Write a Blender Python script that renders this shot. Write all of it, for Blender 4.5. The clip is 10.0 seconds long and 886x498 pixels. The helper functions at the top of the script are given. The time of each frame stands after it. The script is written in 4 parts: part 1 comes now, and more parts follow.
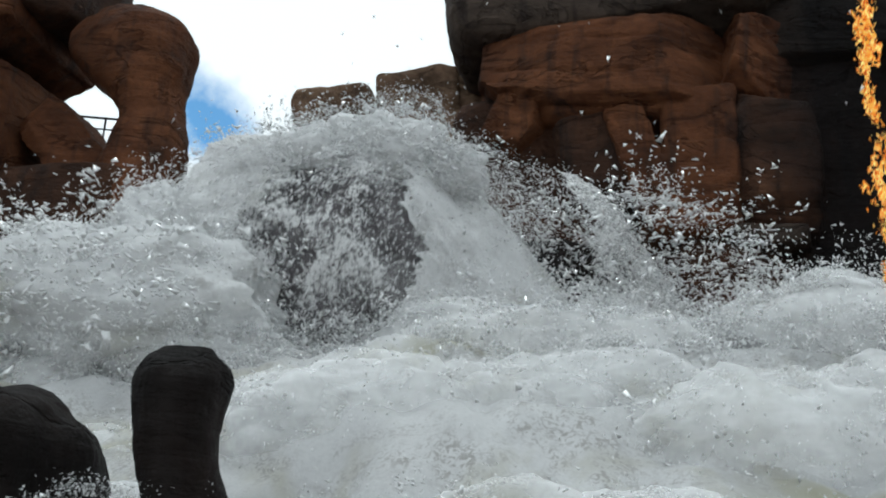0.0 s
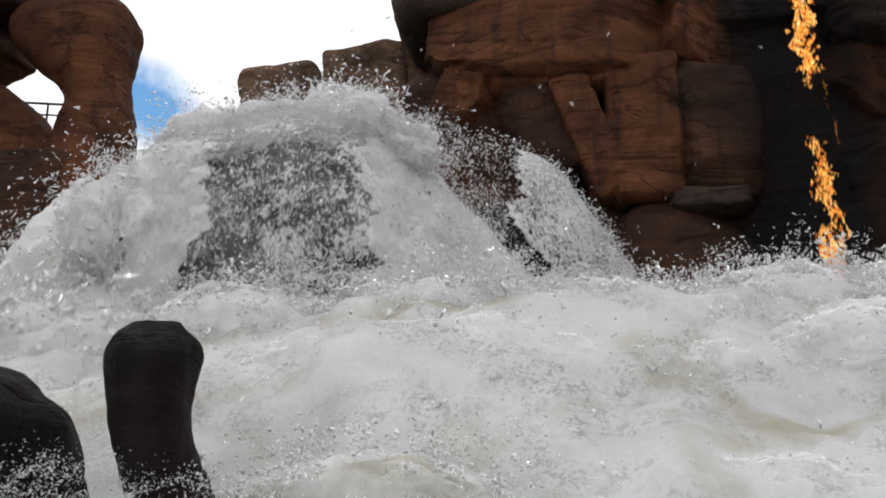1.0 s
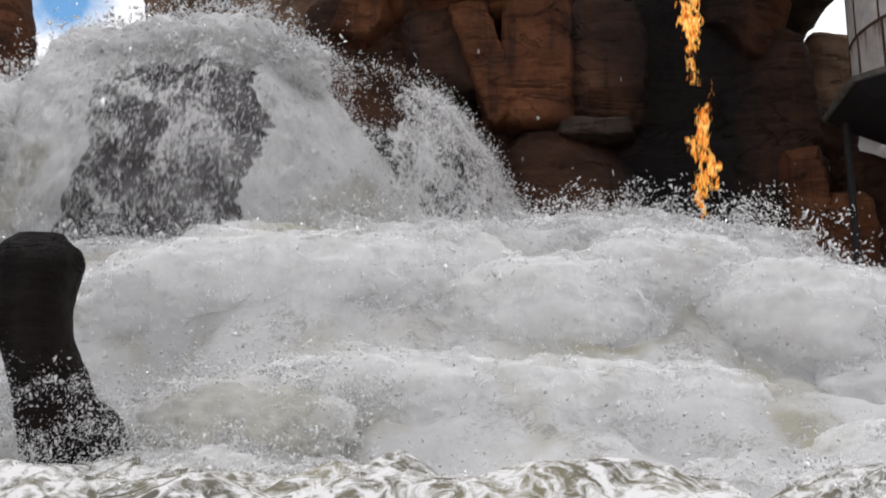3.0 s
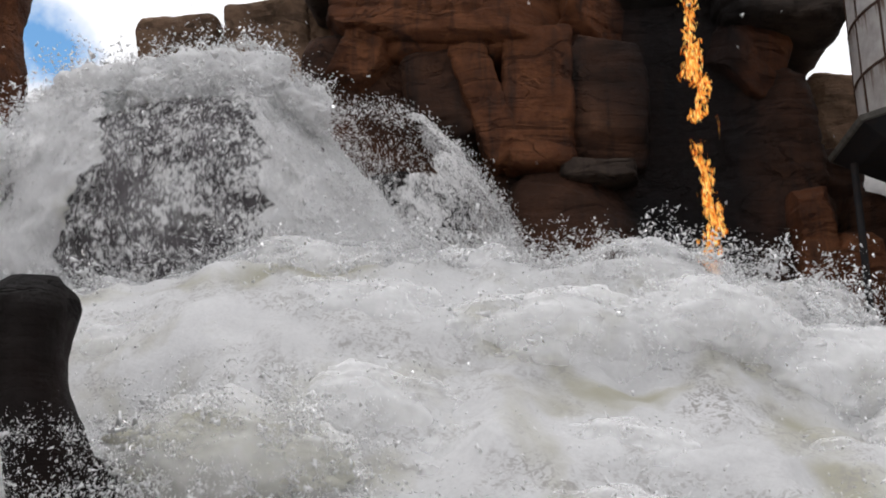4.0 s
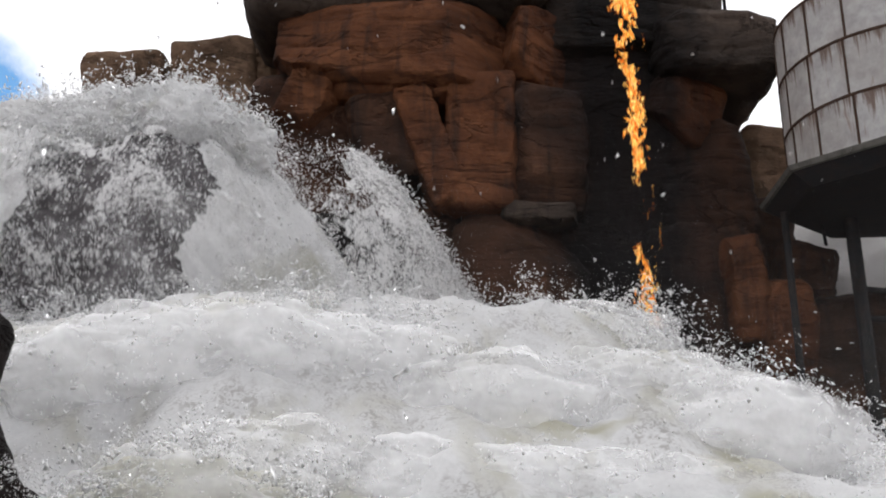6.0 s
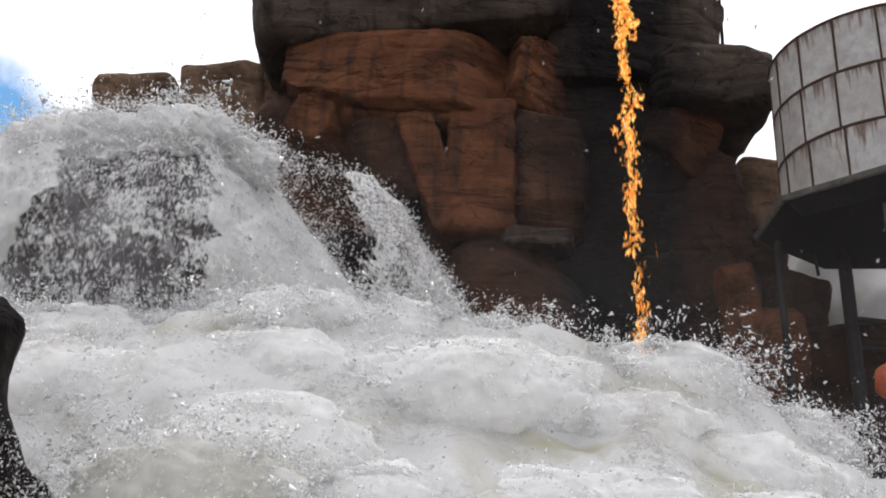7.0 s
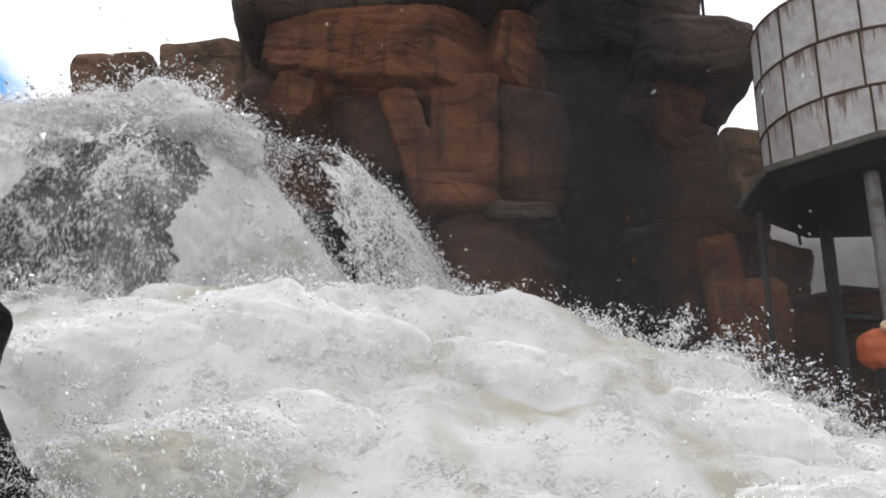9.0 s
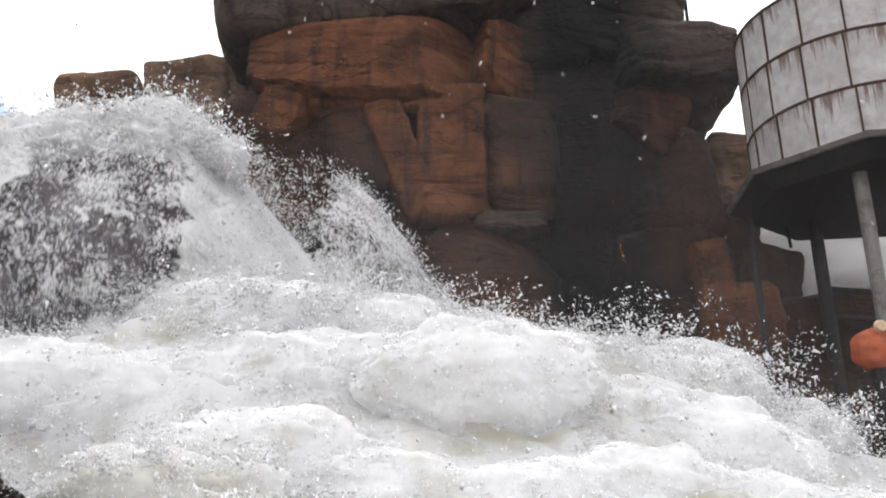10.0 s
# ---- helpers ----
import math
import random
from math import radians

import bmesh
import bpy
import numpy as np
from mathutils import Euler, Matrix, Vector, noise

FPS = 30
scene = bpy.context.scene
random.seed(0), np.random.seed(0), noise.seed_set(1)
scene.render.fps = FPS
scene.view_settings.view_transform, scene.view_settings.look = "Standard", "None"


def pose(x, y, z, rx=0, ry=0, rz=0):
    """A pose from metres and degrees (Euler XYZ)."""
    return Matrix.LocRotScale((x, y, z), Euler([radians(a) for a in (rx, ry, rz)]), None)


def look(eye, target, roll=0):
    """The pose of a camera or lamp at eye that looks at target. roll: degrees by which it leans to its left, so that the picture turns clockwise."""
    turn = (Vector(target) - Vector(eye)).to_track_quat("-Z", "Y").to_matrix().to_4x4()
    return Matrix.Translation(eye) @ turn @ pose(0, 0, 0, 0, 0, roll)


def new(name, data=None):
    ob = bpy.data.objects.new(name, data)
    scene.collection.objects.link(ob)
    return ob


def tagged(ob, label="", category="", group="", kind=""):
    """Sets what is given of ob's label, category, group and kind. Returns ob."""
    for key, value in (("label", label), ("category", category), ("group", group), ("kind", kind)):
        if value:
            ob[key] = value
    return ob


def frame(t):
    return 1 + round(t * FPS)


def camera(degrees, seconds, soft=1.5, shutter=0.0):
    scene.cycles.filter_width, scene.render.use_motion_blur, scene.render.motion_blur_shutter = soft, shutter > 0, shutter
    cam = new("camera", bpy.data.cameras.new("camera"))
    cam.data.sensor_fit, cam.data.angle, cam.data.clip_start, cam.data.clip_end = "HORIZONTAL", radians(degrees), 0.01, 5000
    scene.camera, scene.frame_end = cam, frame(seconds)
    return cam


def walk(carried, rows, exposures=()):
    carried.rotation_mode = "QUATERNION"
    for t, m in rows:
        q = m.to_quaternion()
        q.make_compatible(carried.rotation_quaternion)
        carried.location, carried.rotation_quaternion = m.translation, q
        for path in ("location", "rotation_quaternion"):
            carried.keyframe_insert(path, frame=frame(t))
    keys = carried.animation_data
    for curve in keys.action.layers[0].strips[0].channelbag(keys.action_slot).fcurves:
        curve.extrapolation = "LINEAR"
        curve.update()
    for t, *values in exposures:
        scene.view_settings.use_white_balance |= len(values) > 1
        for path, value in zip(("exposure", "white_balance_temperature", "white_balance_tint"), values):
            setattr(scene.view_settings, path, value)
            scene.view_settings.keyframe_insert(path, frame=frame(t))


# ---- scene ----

import itertools


def view(x, y, z, tilt, lean, turn):
    """A camera pose: tilt above the horizon, lean to its left, turn to the left of +y."""
    return pose(x, y, z, 90 + tilt, 0, turn) @ pose(0, 0, 0, 0, 0, lean)


cam = camera(49.1, 10.0, soft=1.9, shutter=0.25)
PATH = [
    (0.0, -0.29, 0.54, 2.25, 18.09, 2.55, 11.83),
    (0.5, -0.25, 0.51, 2.31, 17.18, 0.09, 9.73),
    (1.0, -0.30, 0.33, 2.13, 16.70, -0.50, 8.75),
    (1.5, -0.16, 0.30, 2.19, 15.38, 0.66, 8.66),
    (2.0, -0.34, 0.62, 2.23, 11.90, 0.32, 6.68),
    (2.5, 0.11, 0.29, 2.14, 9.15, -0.04, 6.58),
    (3.0, 0.21, -0.40, 2.03, 11.50, 0.38, 3.76),
    (4.5, -0.13, 0.15, 2.09, 14.40, -0.39, 2.73),
    (5.0, 0.06, 0.12, 2.06, 13.92, -0.83, 1.50),
    (5.5, 0.01, 0.11, 2.13, 15.28, -1.44, 0.37),
    (6.0, 0.02, -0.11, 1.98, 16.84, -0.02, -0.34),
    (7.5, 0.12, -0.38, 1.69, 19.00, 1.36, 0.00),
    (8.0, 0.12, -0.29, 1.74, 18.42, 0.52, 0.04),
    (8.5, 0.08, -0.46, 1.77, 17.74, -0.04, -0.36),
    (9.0, 0.09, -0.43, 1.80, 17.04, -0.17, -1.07),
    (9.5, 0.07, -0.45, 1.76, 16.91, -0.71, -1.64),
    (10.0, 0.09, -0.32, 1.77, 17.89, -1.73, -1.72),
]
EXPOSURES = [(0.0, -0.5, 5950, 1), (0.5, -0.45, 6250, 5), (1.0, -0.4, 6400, 11), (3.0, -0.42, 6400, 12), (6.0, -0.26, 6400, 12), (7.5, -0.24, 6400, 12), (8.5, -0.3, 6400, 12), (9.0, -0.08, 6400, 12), (10.0, 0.2, 6400, 12)]
walk(cam, [(t, view(*row)) for t, *row in PATH], EXPOSURES)


# ---- sky and sun ----
SUN_ELEVATION, SUN_TURN = 72.0, -45.0   # high, behind the cliff and a little to its left


def make_sky():
    world = bpy.data.worlds.new("sky")
    scene.world = world
    world.use_nodes = True
    nt = world.node_tree
    nt.nodes.clear()
    out = nt.nodes.new("ShaderNodeOutputWorld")
    back = nt.nodes.new("ShaderNodeBackground")
    sky = nt.nodes.new("ShaderNodeTexSky")
    sky.sky_type, sky.sun_disc = "NISHITA", False
    sky.sun_elevation, sky.sun_rotation = radians(SUN_ELEVATION), radians(SUN_TURN)
    where = nt.nodes.new("ShaderNodeTexCoord")
    cloud = nt.nodes.new("ShaderNodeTexNoise")
    cloud.inputs["Scale"].default_value, cloud.inputs["Detail"].default_value = 5.0, 8
    cloud.inputs["Roughness"].default_value = 0.55
    ramp = nt.nodes.new("ShaderNodeValToRGB")
    ramp.color_ramp.elements[0].position, ramp.color_ramp.elements[1].position = 0.36, 0.50
    mix = nt.nodes.new("ShaderNodeMix")
    mix.data_type = "RGBA"
    mix.inputs[7].default_value = (15.5, 15.5, 15.6, 1)
    place = nt.nodes.new("ShaderNodeMapping")
    place.inputs["Location"].default_value = CLOUD_PLACE
    nt.links.new(where.outputs["Generated"], place.inputs["Vector"])
    nt.links.new(place.outputs["Vector"], cloud.inputs["Vector"])
    gap = nt.nodes.new("ShaderNodeVectorMath")
    gap.operation = "DISTANCE"
    gap.inputs[1].default_value = BLUE_GAP
    nt.links.new(where.outputs["Generated"], gap.inputs[0])
    near = nt.nodes.new("ShaderNodeMapRange")
    for key, value in (("From Min", 0.0), ("From Max", 0.10), ("To Min", -0.20), ("To Max", 0.14)):
        near.inputs[key].default_value = value
    nt.links.new(gap.outputs["Value"], near.inputs["Value"])
    thick = nt.nodes.new("ShaderNodeMath")
    nt.links.new(near.outputs["Result"], thick.inputs[0])
    nt.links.new(cloud.outputs["Fac"], thick.inputs[1])
    nt.links.new(thick.outputs["Value"], ramp.inputs["Fac"])
    nt.links.new(ramp.outputs["Color"], mix.inputs["Factor"])
    sky.dust_density, sky.ozone_density = 0.3, 2.5
    clear = nt.nodes.new("ShaderNodeVectorMath")
    clear.operation = "MULTIPLY"
    clear.inputs[1].default_value = (1.3, 1.8, 1.85)
    nt.links.new(sky.outputs["Color"], clear.inputs[0])
    nt.links.new(clear.outputs["Vector"], mix.inputs[6])
    nt.links.new(mix.outputs["Result"], back.inputs["Color"])
    back.inputs["Strength"].default_value = 0.1
    nt.links.new(back.outputs["Background"], out.inputs["Surface"])


CLOUD_PLACE = (0.35, 0.1, 0.0)
BLUE_GAP = (-0.408, 0.818, 0.405)   # where blue sky shows between the clouds
make_sky()
sun_data = bpy.data.lights.new("sun", "SUN")
sun_data.energy, sun_data.angle, sun_data.color = 1.0, radians(9), (1.0, 0.97, 0.93)
sun = new("sun", sun_data)
e, a = radians(SUN_ELEVATION), radians(SUN_TURN)
sun.matrix_world = look((0, 0, 40), Vector((0, 0, 40)) - Vector((math.sin(a) * math.cos(e), math.cos(a) * math.cos(e), math.sin(e))))


# ---- materials ----
class Nodes:
    """Short hand for a node material."""

    def __init__(self, name):
        self.mat = bpy.data.materials.new(name)
        self.mat.use_nodes = True
        self.tree = self.mat.node_tree
        self.bsdf = self.tree.nodes["Principled BSDF"]
        self.out = self.tree.nodes["Material Output"]
        self.where = self.tree.nodes.new("ShaderNodeTexCoord").outputs["Object"]

    def node(self, kind, **inputs):
        n = self.tree.nodes.new(kind)
        for key, value in inputs.items():
            self.put(n.inputs[key.replace("_", " ")], value)
        return n

    def put(self, socket, value):
        if isinstance(value, bpy.types.NodeSocket):
            self.tree.links.new(value, socket)
        else:
            socket.default_value = value

    def noise(self, scale, detail=4.0, rough=0.5, stretch=(1, 1, 1), distort=0.0):
        m = self.node("ShaderNodeMapping", Vector=self.where, Scale=stretch)
        return self.node("ShaderNodeTexNoise", Vector=m.outputs[0], Scale=scale, Detail=detail, Roughness=rough, Distortion=distort).outputs[0]

    def ramp(self, fac, *stops):
        n = self.node("ShaderNodeValToRGB", Fac=fac)
        els = n.color_ramp.elements
        while len(els) < len(stops):
            els.new(0.5)
        for el, (pos, col) in zip(els, stops):
            el.position = pos
            el.color = (*col, 1) if len(col) == 3 else col
        return n.outputs[0]

    def mix(self, fac, a, b, blend="MIX"):
        n = self.tree.nodes.new("ShaderNodeMix")
        n.data_type, n.blend_type = "RGBA", blend
        for key, value in (("Factor", fac), ("A", a), ("B", b)):
            if isinstance(value, tuple) and len(value) == 3:
                value = (*value, 1)
            self.put([s for s in n.inputs if s.name == key and (s.type == "RGBA" if key != "Factor" else s.type == "VALUE")][0], value)
        return [s for s in n.outputs if s.type == "RGBA"][0]

    def bump(self, height, strength, distance):
        n = self.node("ShaderNodeBump", Height=height, Strength=strength, Distance=distance)
        self.put(self.bsdf.inputs["Normal"], n.outputs[0])

    def set(self, **inputs):
        for key, value in inputs.items():
            if isinstance(value, tuple) and len(value) == 3 and "Color" in key:
                value = (*value, 1)
            self.put(self.bsdf.inputs[key.replace("_", " ")], value)
        return self


def rock_material(name, dark, mid, light, soot=0.0, rough=0.8, gloss=0.12, streaks=0.75):
    n = Nodes(name)
    n.where = n.node("ShaderNodeNewGeometry").outputs["Position"]
    big = n.noise(0.55, 5, 0.6, (1, 1, 1.6), 0.6)
    col = n.ramp(big, (0.30, dark), (0.52, mid), (0.74, light))
    each = n.node("ShaderNodeObjectInfo").outputs["Random"]
    tone = n.ramp(each, (0.0, (0.84, 0.82, 0.80)), (1.0, (1.12, 1.08, 1.04)))
    col = n.mix(1.0, col, tone, "MULTIPLY")
    grain = n.noise(9.0, 8, 0.7)
    col = n.mix(0.55, col, n.ramp(grain, (0.25, (0.35, 0.33, 0.33)), (0.7, (1.1, 1.08, 1.05))), "MULTIPLY")
    streak = n.noise(1.7, 6, 0.6, (1.6, 1.6, 0.16), 0.4)
    col = n.mix(n.ramp(streak, (0.52, (0, 0, 0)), (0.68, (streaks,) * 3)), col, (0.02, 0.016, 0.015))
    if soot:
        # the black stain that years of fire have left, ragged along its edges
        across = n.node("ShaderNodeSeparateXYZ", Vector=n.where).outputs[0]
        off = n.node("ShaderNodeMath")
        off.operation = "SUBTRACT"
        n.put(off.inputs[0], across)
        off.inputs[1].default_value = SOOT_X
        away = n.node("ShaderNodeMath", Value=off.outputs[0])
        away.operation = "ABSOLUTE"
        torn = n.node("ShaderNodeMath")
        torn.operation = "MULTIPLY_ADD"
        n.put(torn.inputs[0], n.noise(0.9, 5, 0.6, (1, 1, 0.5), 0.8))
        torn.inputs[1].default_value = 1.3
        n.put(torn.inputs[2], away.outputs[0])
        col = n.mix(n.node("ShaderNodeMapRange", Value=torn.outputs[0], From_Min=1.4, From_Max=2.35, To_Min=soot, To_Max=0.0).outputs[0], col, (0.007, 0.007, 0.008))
    strata = n.noise(2.4, 7, 0.65, (0.45, 0.45, 3.2), 0.3)
    high = n.node("ShaderNodeMath", **{}).outputs[0]
    add = high.node
    add.operation = "ADD"
    n.put(add.inputs[0], strata)
    n.put(add.inputs[1], grain)
    rift = n.noise(0.8, 6, 0.6, (0.5, 0.5, 1.5), 1.2)
    line = n.ramp(rift, (0.485, (1, 1, 1)), (0.5, (0, 0, 0)), (0.515, (1, 1, 1)))
    deep = n.node("ShaderNodeMath")
    n.put(deep.inputs[0], high)
    n.put(deep.inputs[1], line)
    n.bump(deep.outputs[0], 1.0, 0.09)
    n.bsdf.inputs["Specular IOR Level"].default_value = gloss
    n.set(Base_Color=col, Roughness=n.ramp(grain, (0.3, (rough - 0.2,) * 3), (0.7, (rough + 0.1,) * 3)))
    return n.mat


def foam_material(name, white, tint, amount, torn):
    """Aerated water: soft white, with patches of yellow-green solid water and torn places where dark water shows."""
    n = Nodes(name)
    patch = n.noise(0.8, 4, 0.55, (1, 1, 1), 0.5)
    fine = n.noise(26.0, 8, 0.7, (1, 1, 1), 0.6)
    mid = n.noise(2.2, 6, 0.6, (1, 1, 1), 0.5)
    col = n.ramp(mid, (0.34, tuple(w * 0.86 for w in white)), (0.58, white))
    col = n.mix(0.8, col, n.ramp(fine, (0.36, (0.86, 0.86, 0.86)), (0.56, (1.05, 1.05, 1.05))), "MULTIPLY")
    col = n.mix(n.ramp(patch, (0.63 - amount, (0, 0, 0)), (0.78 - amount, (0.8, 0.8, 0.8))), col, tint)
    spot = n.noise(1.3, 5, 0.6, (1, 1, 1), 0.8)
    shred = n.noise(15.0, 5, 0.6, (1, 1, 1), 1.6)
    hole = n.node("ShaderNodeMath")
    hole.operation = "MULTIPLY"
    n.put(hole.inputs[0], n.ramp(spot, (0.57 - torn, (0, 0, 0)), (0.70 - torn, (0.85, 0.85, 0.85))))
    n.put(hole.inputs[1], n.ramp(shred, (0.50, (0, 0, 0)), (0.56, (1, 1, 1))))
    col = n.mix(hole.outputs[0], col, (0.30, 0.285, 0.265))
    n.set(Base_Color=col, Roughness=0.6)
    through_ = n.node("ShaderNodeBsdfTranslucent", Color=(0.97, 0.97, 0.97, 1))
    deep = n.node("ShaderNodeMixShader", Fac=0.42)
    n.put(deep.inputs[1], n.bsdf.outputs[0])
    n.put(deep.inputs[2], through_.outputs[0])
    n.put(n.out.inputs["Surface"], deep.outputs[0])
    n.bsdf.inputs["Specular IOR Level"].default_value = 0.12
    n.bump(mid, 0.35, 0.10)
    return n.mat


def shred_material(name, scale, low, high, patchy):
    """A thin skin of water torn into shreds, open between them."""
    n = Nodes(name)
    bent = n.noise(scale, 6, 0.62, (1, 1, 1), 1.8)
    wide = n.noise(scale * 0.16, 4, 0.6, (1, 1, 1), 0.6)
    sum_ = n.node("ShaderNodeMath")
    sum_.operation = "MULTIPLY_ADD"
    n.put(sum_.inputs[0], wide)
    sum_.inputs[1].default_value = patchy
    n.put(sum_.inputs[2], bent)
    cover = n.node("ShaderNodeMapRange", Value=sum_.outputs[0], From_Min=low + 0.5 * patchy, From_Max=high + 0.5 * patchy, To_Min=0.0, To_Max=1.0).outputs[0]
    n.set(Base_Color=(0.82, 0.815, 0.81), Roughness=0.45)
    back = n.node("ShaderNodeBsdfTranslucent", Color=(0.85, 0.85, 0.85, 1))
    both = n.node("ShaderNodeMixShader", Fac=0.4)
    n.put(both.inputs[1], n.bsdf.outputs[0])
    n.put(both.inputs[2], back.outputs[0])
    open_ = n.node("ShaderNodeBsdfTransparent")
    skin = n.node("ShaderNodeMixShader", Fac=cover)
    n.put(skin.inputs[1], open_.outputs[0])
    n.put(skin.inputs[2], both.outputs[0])
    n.put(n.out.inputs["Surface"], skin.outputs[0])
    n.bump(bent, 0.4, 0.03)
    return n.mat


def mist_material(name, size, thin, dense, low, high):
    """Hanging mist and froth: lets light through, thicker in drifts, fading upwards."""
    n = Nodes(name)
    thick = n.node("ShaderNodeMapRange", Value=n.noise(size, 5, 0.55), From_Min=0.3, From_Max=0.7, To_Min=thin, To_Max=dense).outputs[0]
    up = n.node("ShaderNodeSeparateXYZ", Vector=n.where).outputs[2]
    rim = n.node("ShaderNodeMath")
    rim.operation = "MULTIPLY"
    n.put(rim.inputs[0], thick)
    n.put(rim.inputs[1], n.node("ShaderNodeMapRange", Value=up, From_Min=high, From_Max=low, To_Min=0.0, To_Max=1.0).outputs[0])
    thick = rim.outputs[0]
    white = n.node("ShaderNodeBsdfTranslucent", Color=(0.9, 0.9, 0.9, 1))
    front = n.node("ShaderNodeBsdfDiffuse", Color=(0.9, 0.9, 0.9, 1))
    both = n.node("ShaderNodeMixShader", Fac=0.5)
    n.put(both.inputs[1], front.outputs[0])
    n.put(both.inputs[2], white.outputs[0])
    open_ = n.node("ShaderNodeBsdfTransparent")
    skin = n.node("ShaderNodeMixShader", Fac=thick)
    n.put(skin.inputs[1], open_.outputs[0])
    n.put(skin.inputs[2], both.outputs[0])
    n.put(n.out.inputs["Surface"], skin.outputs[0])
    return n.mat


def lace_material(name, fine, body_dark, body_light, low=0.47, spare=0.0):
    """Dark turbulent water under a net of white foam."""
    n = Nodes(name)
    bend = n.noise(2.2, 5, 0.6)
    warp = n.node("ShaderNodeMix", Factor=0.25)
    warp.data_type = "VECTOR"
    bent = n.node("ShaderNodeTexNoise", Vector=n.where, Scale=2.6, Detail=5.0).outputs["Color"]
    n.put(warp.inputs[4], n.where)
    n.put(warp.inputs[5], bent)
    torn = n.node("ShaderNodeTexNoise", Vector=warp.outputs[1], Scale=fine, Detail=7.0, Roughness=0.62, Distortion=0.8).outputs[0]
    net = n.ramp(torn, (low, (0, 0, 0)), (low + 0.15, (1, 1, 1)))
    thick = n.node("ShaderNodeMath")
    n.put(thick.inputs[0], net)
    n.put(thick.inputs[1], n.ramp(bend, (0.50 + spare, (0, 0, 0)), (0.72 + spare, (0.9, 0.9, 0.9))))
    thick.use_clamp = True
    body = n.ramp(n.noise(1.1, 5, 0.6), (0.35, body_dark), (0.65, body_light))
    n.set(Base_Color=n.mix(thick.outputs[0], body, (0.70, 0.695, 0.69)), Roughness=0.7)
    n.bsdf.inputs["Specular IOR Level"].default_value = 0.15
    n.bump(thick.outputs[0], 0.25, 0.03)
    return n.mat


def drop_material():
    """Drops of water: they glint with the sky and let light through from every side."""
    n = Nodes("spray drops")
    n.set(Base_Color=(0.95, 0.95, 0.95), Roughness=0.4)
    back = n.node("ShaderNodeBsdfTranslucent", Color=(0.97, 0.97, 0.97, 1))
    both = n.node("ShaderNodeMixShader", Fac=0.45)
    n.put(both.inputs[1], n.bsdf.outputs[0])
    n.put(both.inputs[2], back.outputs[0])
    glint = n.node("ShaderNodeBsdfGlossy", Color=(0.97, 0.97, 0.97, 1), Roughness=0.3)
    all_ = n.node("ShaderNodeMixShader", Fac=0.45)
    n.put(all_.inputs[1], both.outputs[0])
    n.put(all_.inputs[2], glint.outputs[0])
    n.put(n.out.inputs["Surface"], all_.outputs[0])
    return n.mat


def plain(name, colour, rough, metal=0.0, wear=None, scale=6.0):
    n = Nodes(name)
    g = n.noise(scale, 7, 0.65)
    col = n.mix(n.ramp(g, (0.45, (0, 0, 0)), (0.7, (0.8, 0.8, 0.8))), colour, wear or tuple(c * 0.5 for c in colour))
    n.set(Base_Color=col, Roughness=rough, Metallic=metal)
    n.bsdf.inputs["Specular IOR Level"].default_value = 0.12
    n.bump(g, 0.3, 0.02)
    return n.mat


def tank_material():
    """Old white paint with rust runs."""
    n = Nodes("rusty white paint")
    g = n.noise(5.0, 7, 0.65)
    run = n.noise(3.0, 6, 0.7, (2.2, 2.2, 0.22), 0.5)
    dirt = n.noise(1.1, 5, 0.6)
    col = n.ramp(g, (0.3, (0.27, 0.26, 0.26)), (0.65, (0.42, 0.41, 0.40)))
    col = n.mix(n.ramp(dirt, (0.42, (0, 0, 0)), (0.72, (0.7, 0.7, 0.7))), col, (0.20, 0.17, 0.155))
    col = n.mix(n.ramp(run, (0.60, (0, 0, 0)), (0.74, (0.85, 0.85, 0.85))), col, (0.16, 0.07, 0.035))
    up = n.node("ShaderNodeSeparateXYZ", Vector=n.where).outputs[2]
    level = n.node("ShaderNodeMath")
    level.operation = "MULTIPLY_ADD"
    n.put(level.inputs[0], up)
    level.inputs[1].default_value, level.inputs[2].default_value = 3 / 2.9, -7.6 * 3 / 2.9
    under = n.node("ShaderNodeMath", Value=level.outputs[0])
    under.operation = "FRACT"
    drip = n.noise(4.5, 5, 0.7, (2.4, 2.4, 0.12), 0.2)
    both = n.node("ShaderNodeMath")
    n.put(both.inputs[0], n.ramp(under.outputs[0], (0.45, (0, 0, 0)), (1.0, (0.22, 0.22, 0.22))))
    n.put(both.inputs[1], drip)
    col = n.mix(n.ramp(both.outputs[0], (0.64, (0, 0, 0)), (0.76, (0.9, 0.9, 0.9))), col, (0.10, 0.055, 0.035))
    n.set(Base_Color=col, Roughness=0.6)
    n.bump(g, 0.3, 0.015)
    return n.mat


def flame_material():
    n = Nodes("burning fuel")
    f = n.noise(22.0, 5, 0.6, (1, 1, 0.6), 1.0)
    col = n.ramp(f, (0.38, (0.16, 0.012, 0.0)), (0.45, (0.75, 0.13, 0.01)), (0.52, (1.0, 0.42, 0.04)), (0.62, (1.0, 0.8, 0.3)))
    n.set(Base_Color=(0.02, 0.01, 0.0), Emission_Color=col, Emission_Strength=1.6, Roughness=1.0)
    return n.mat


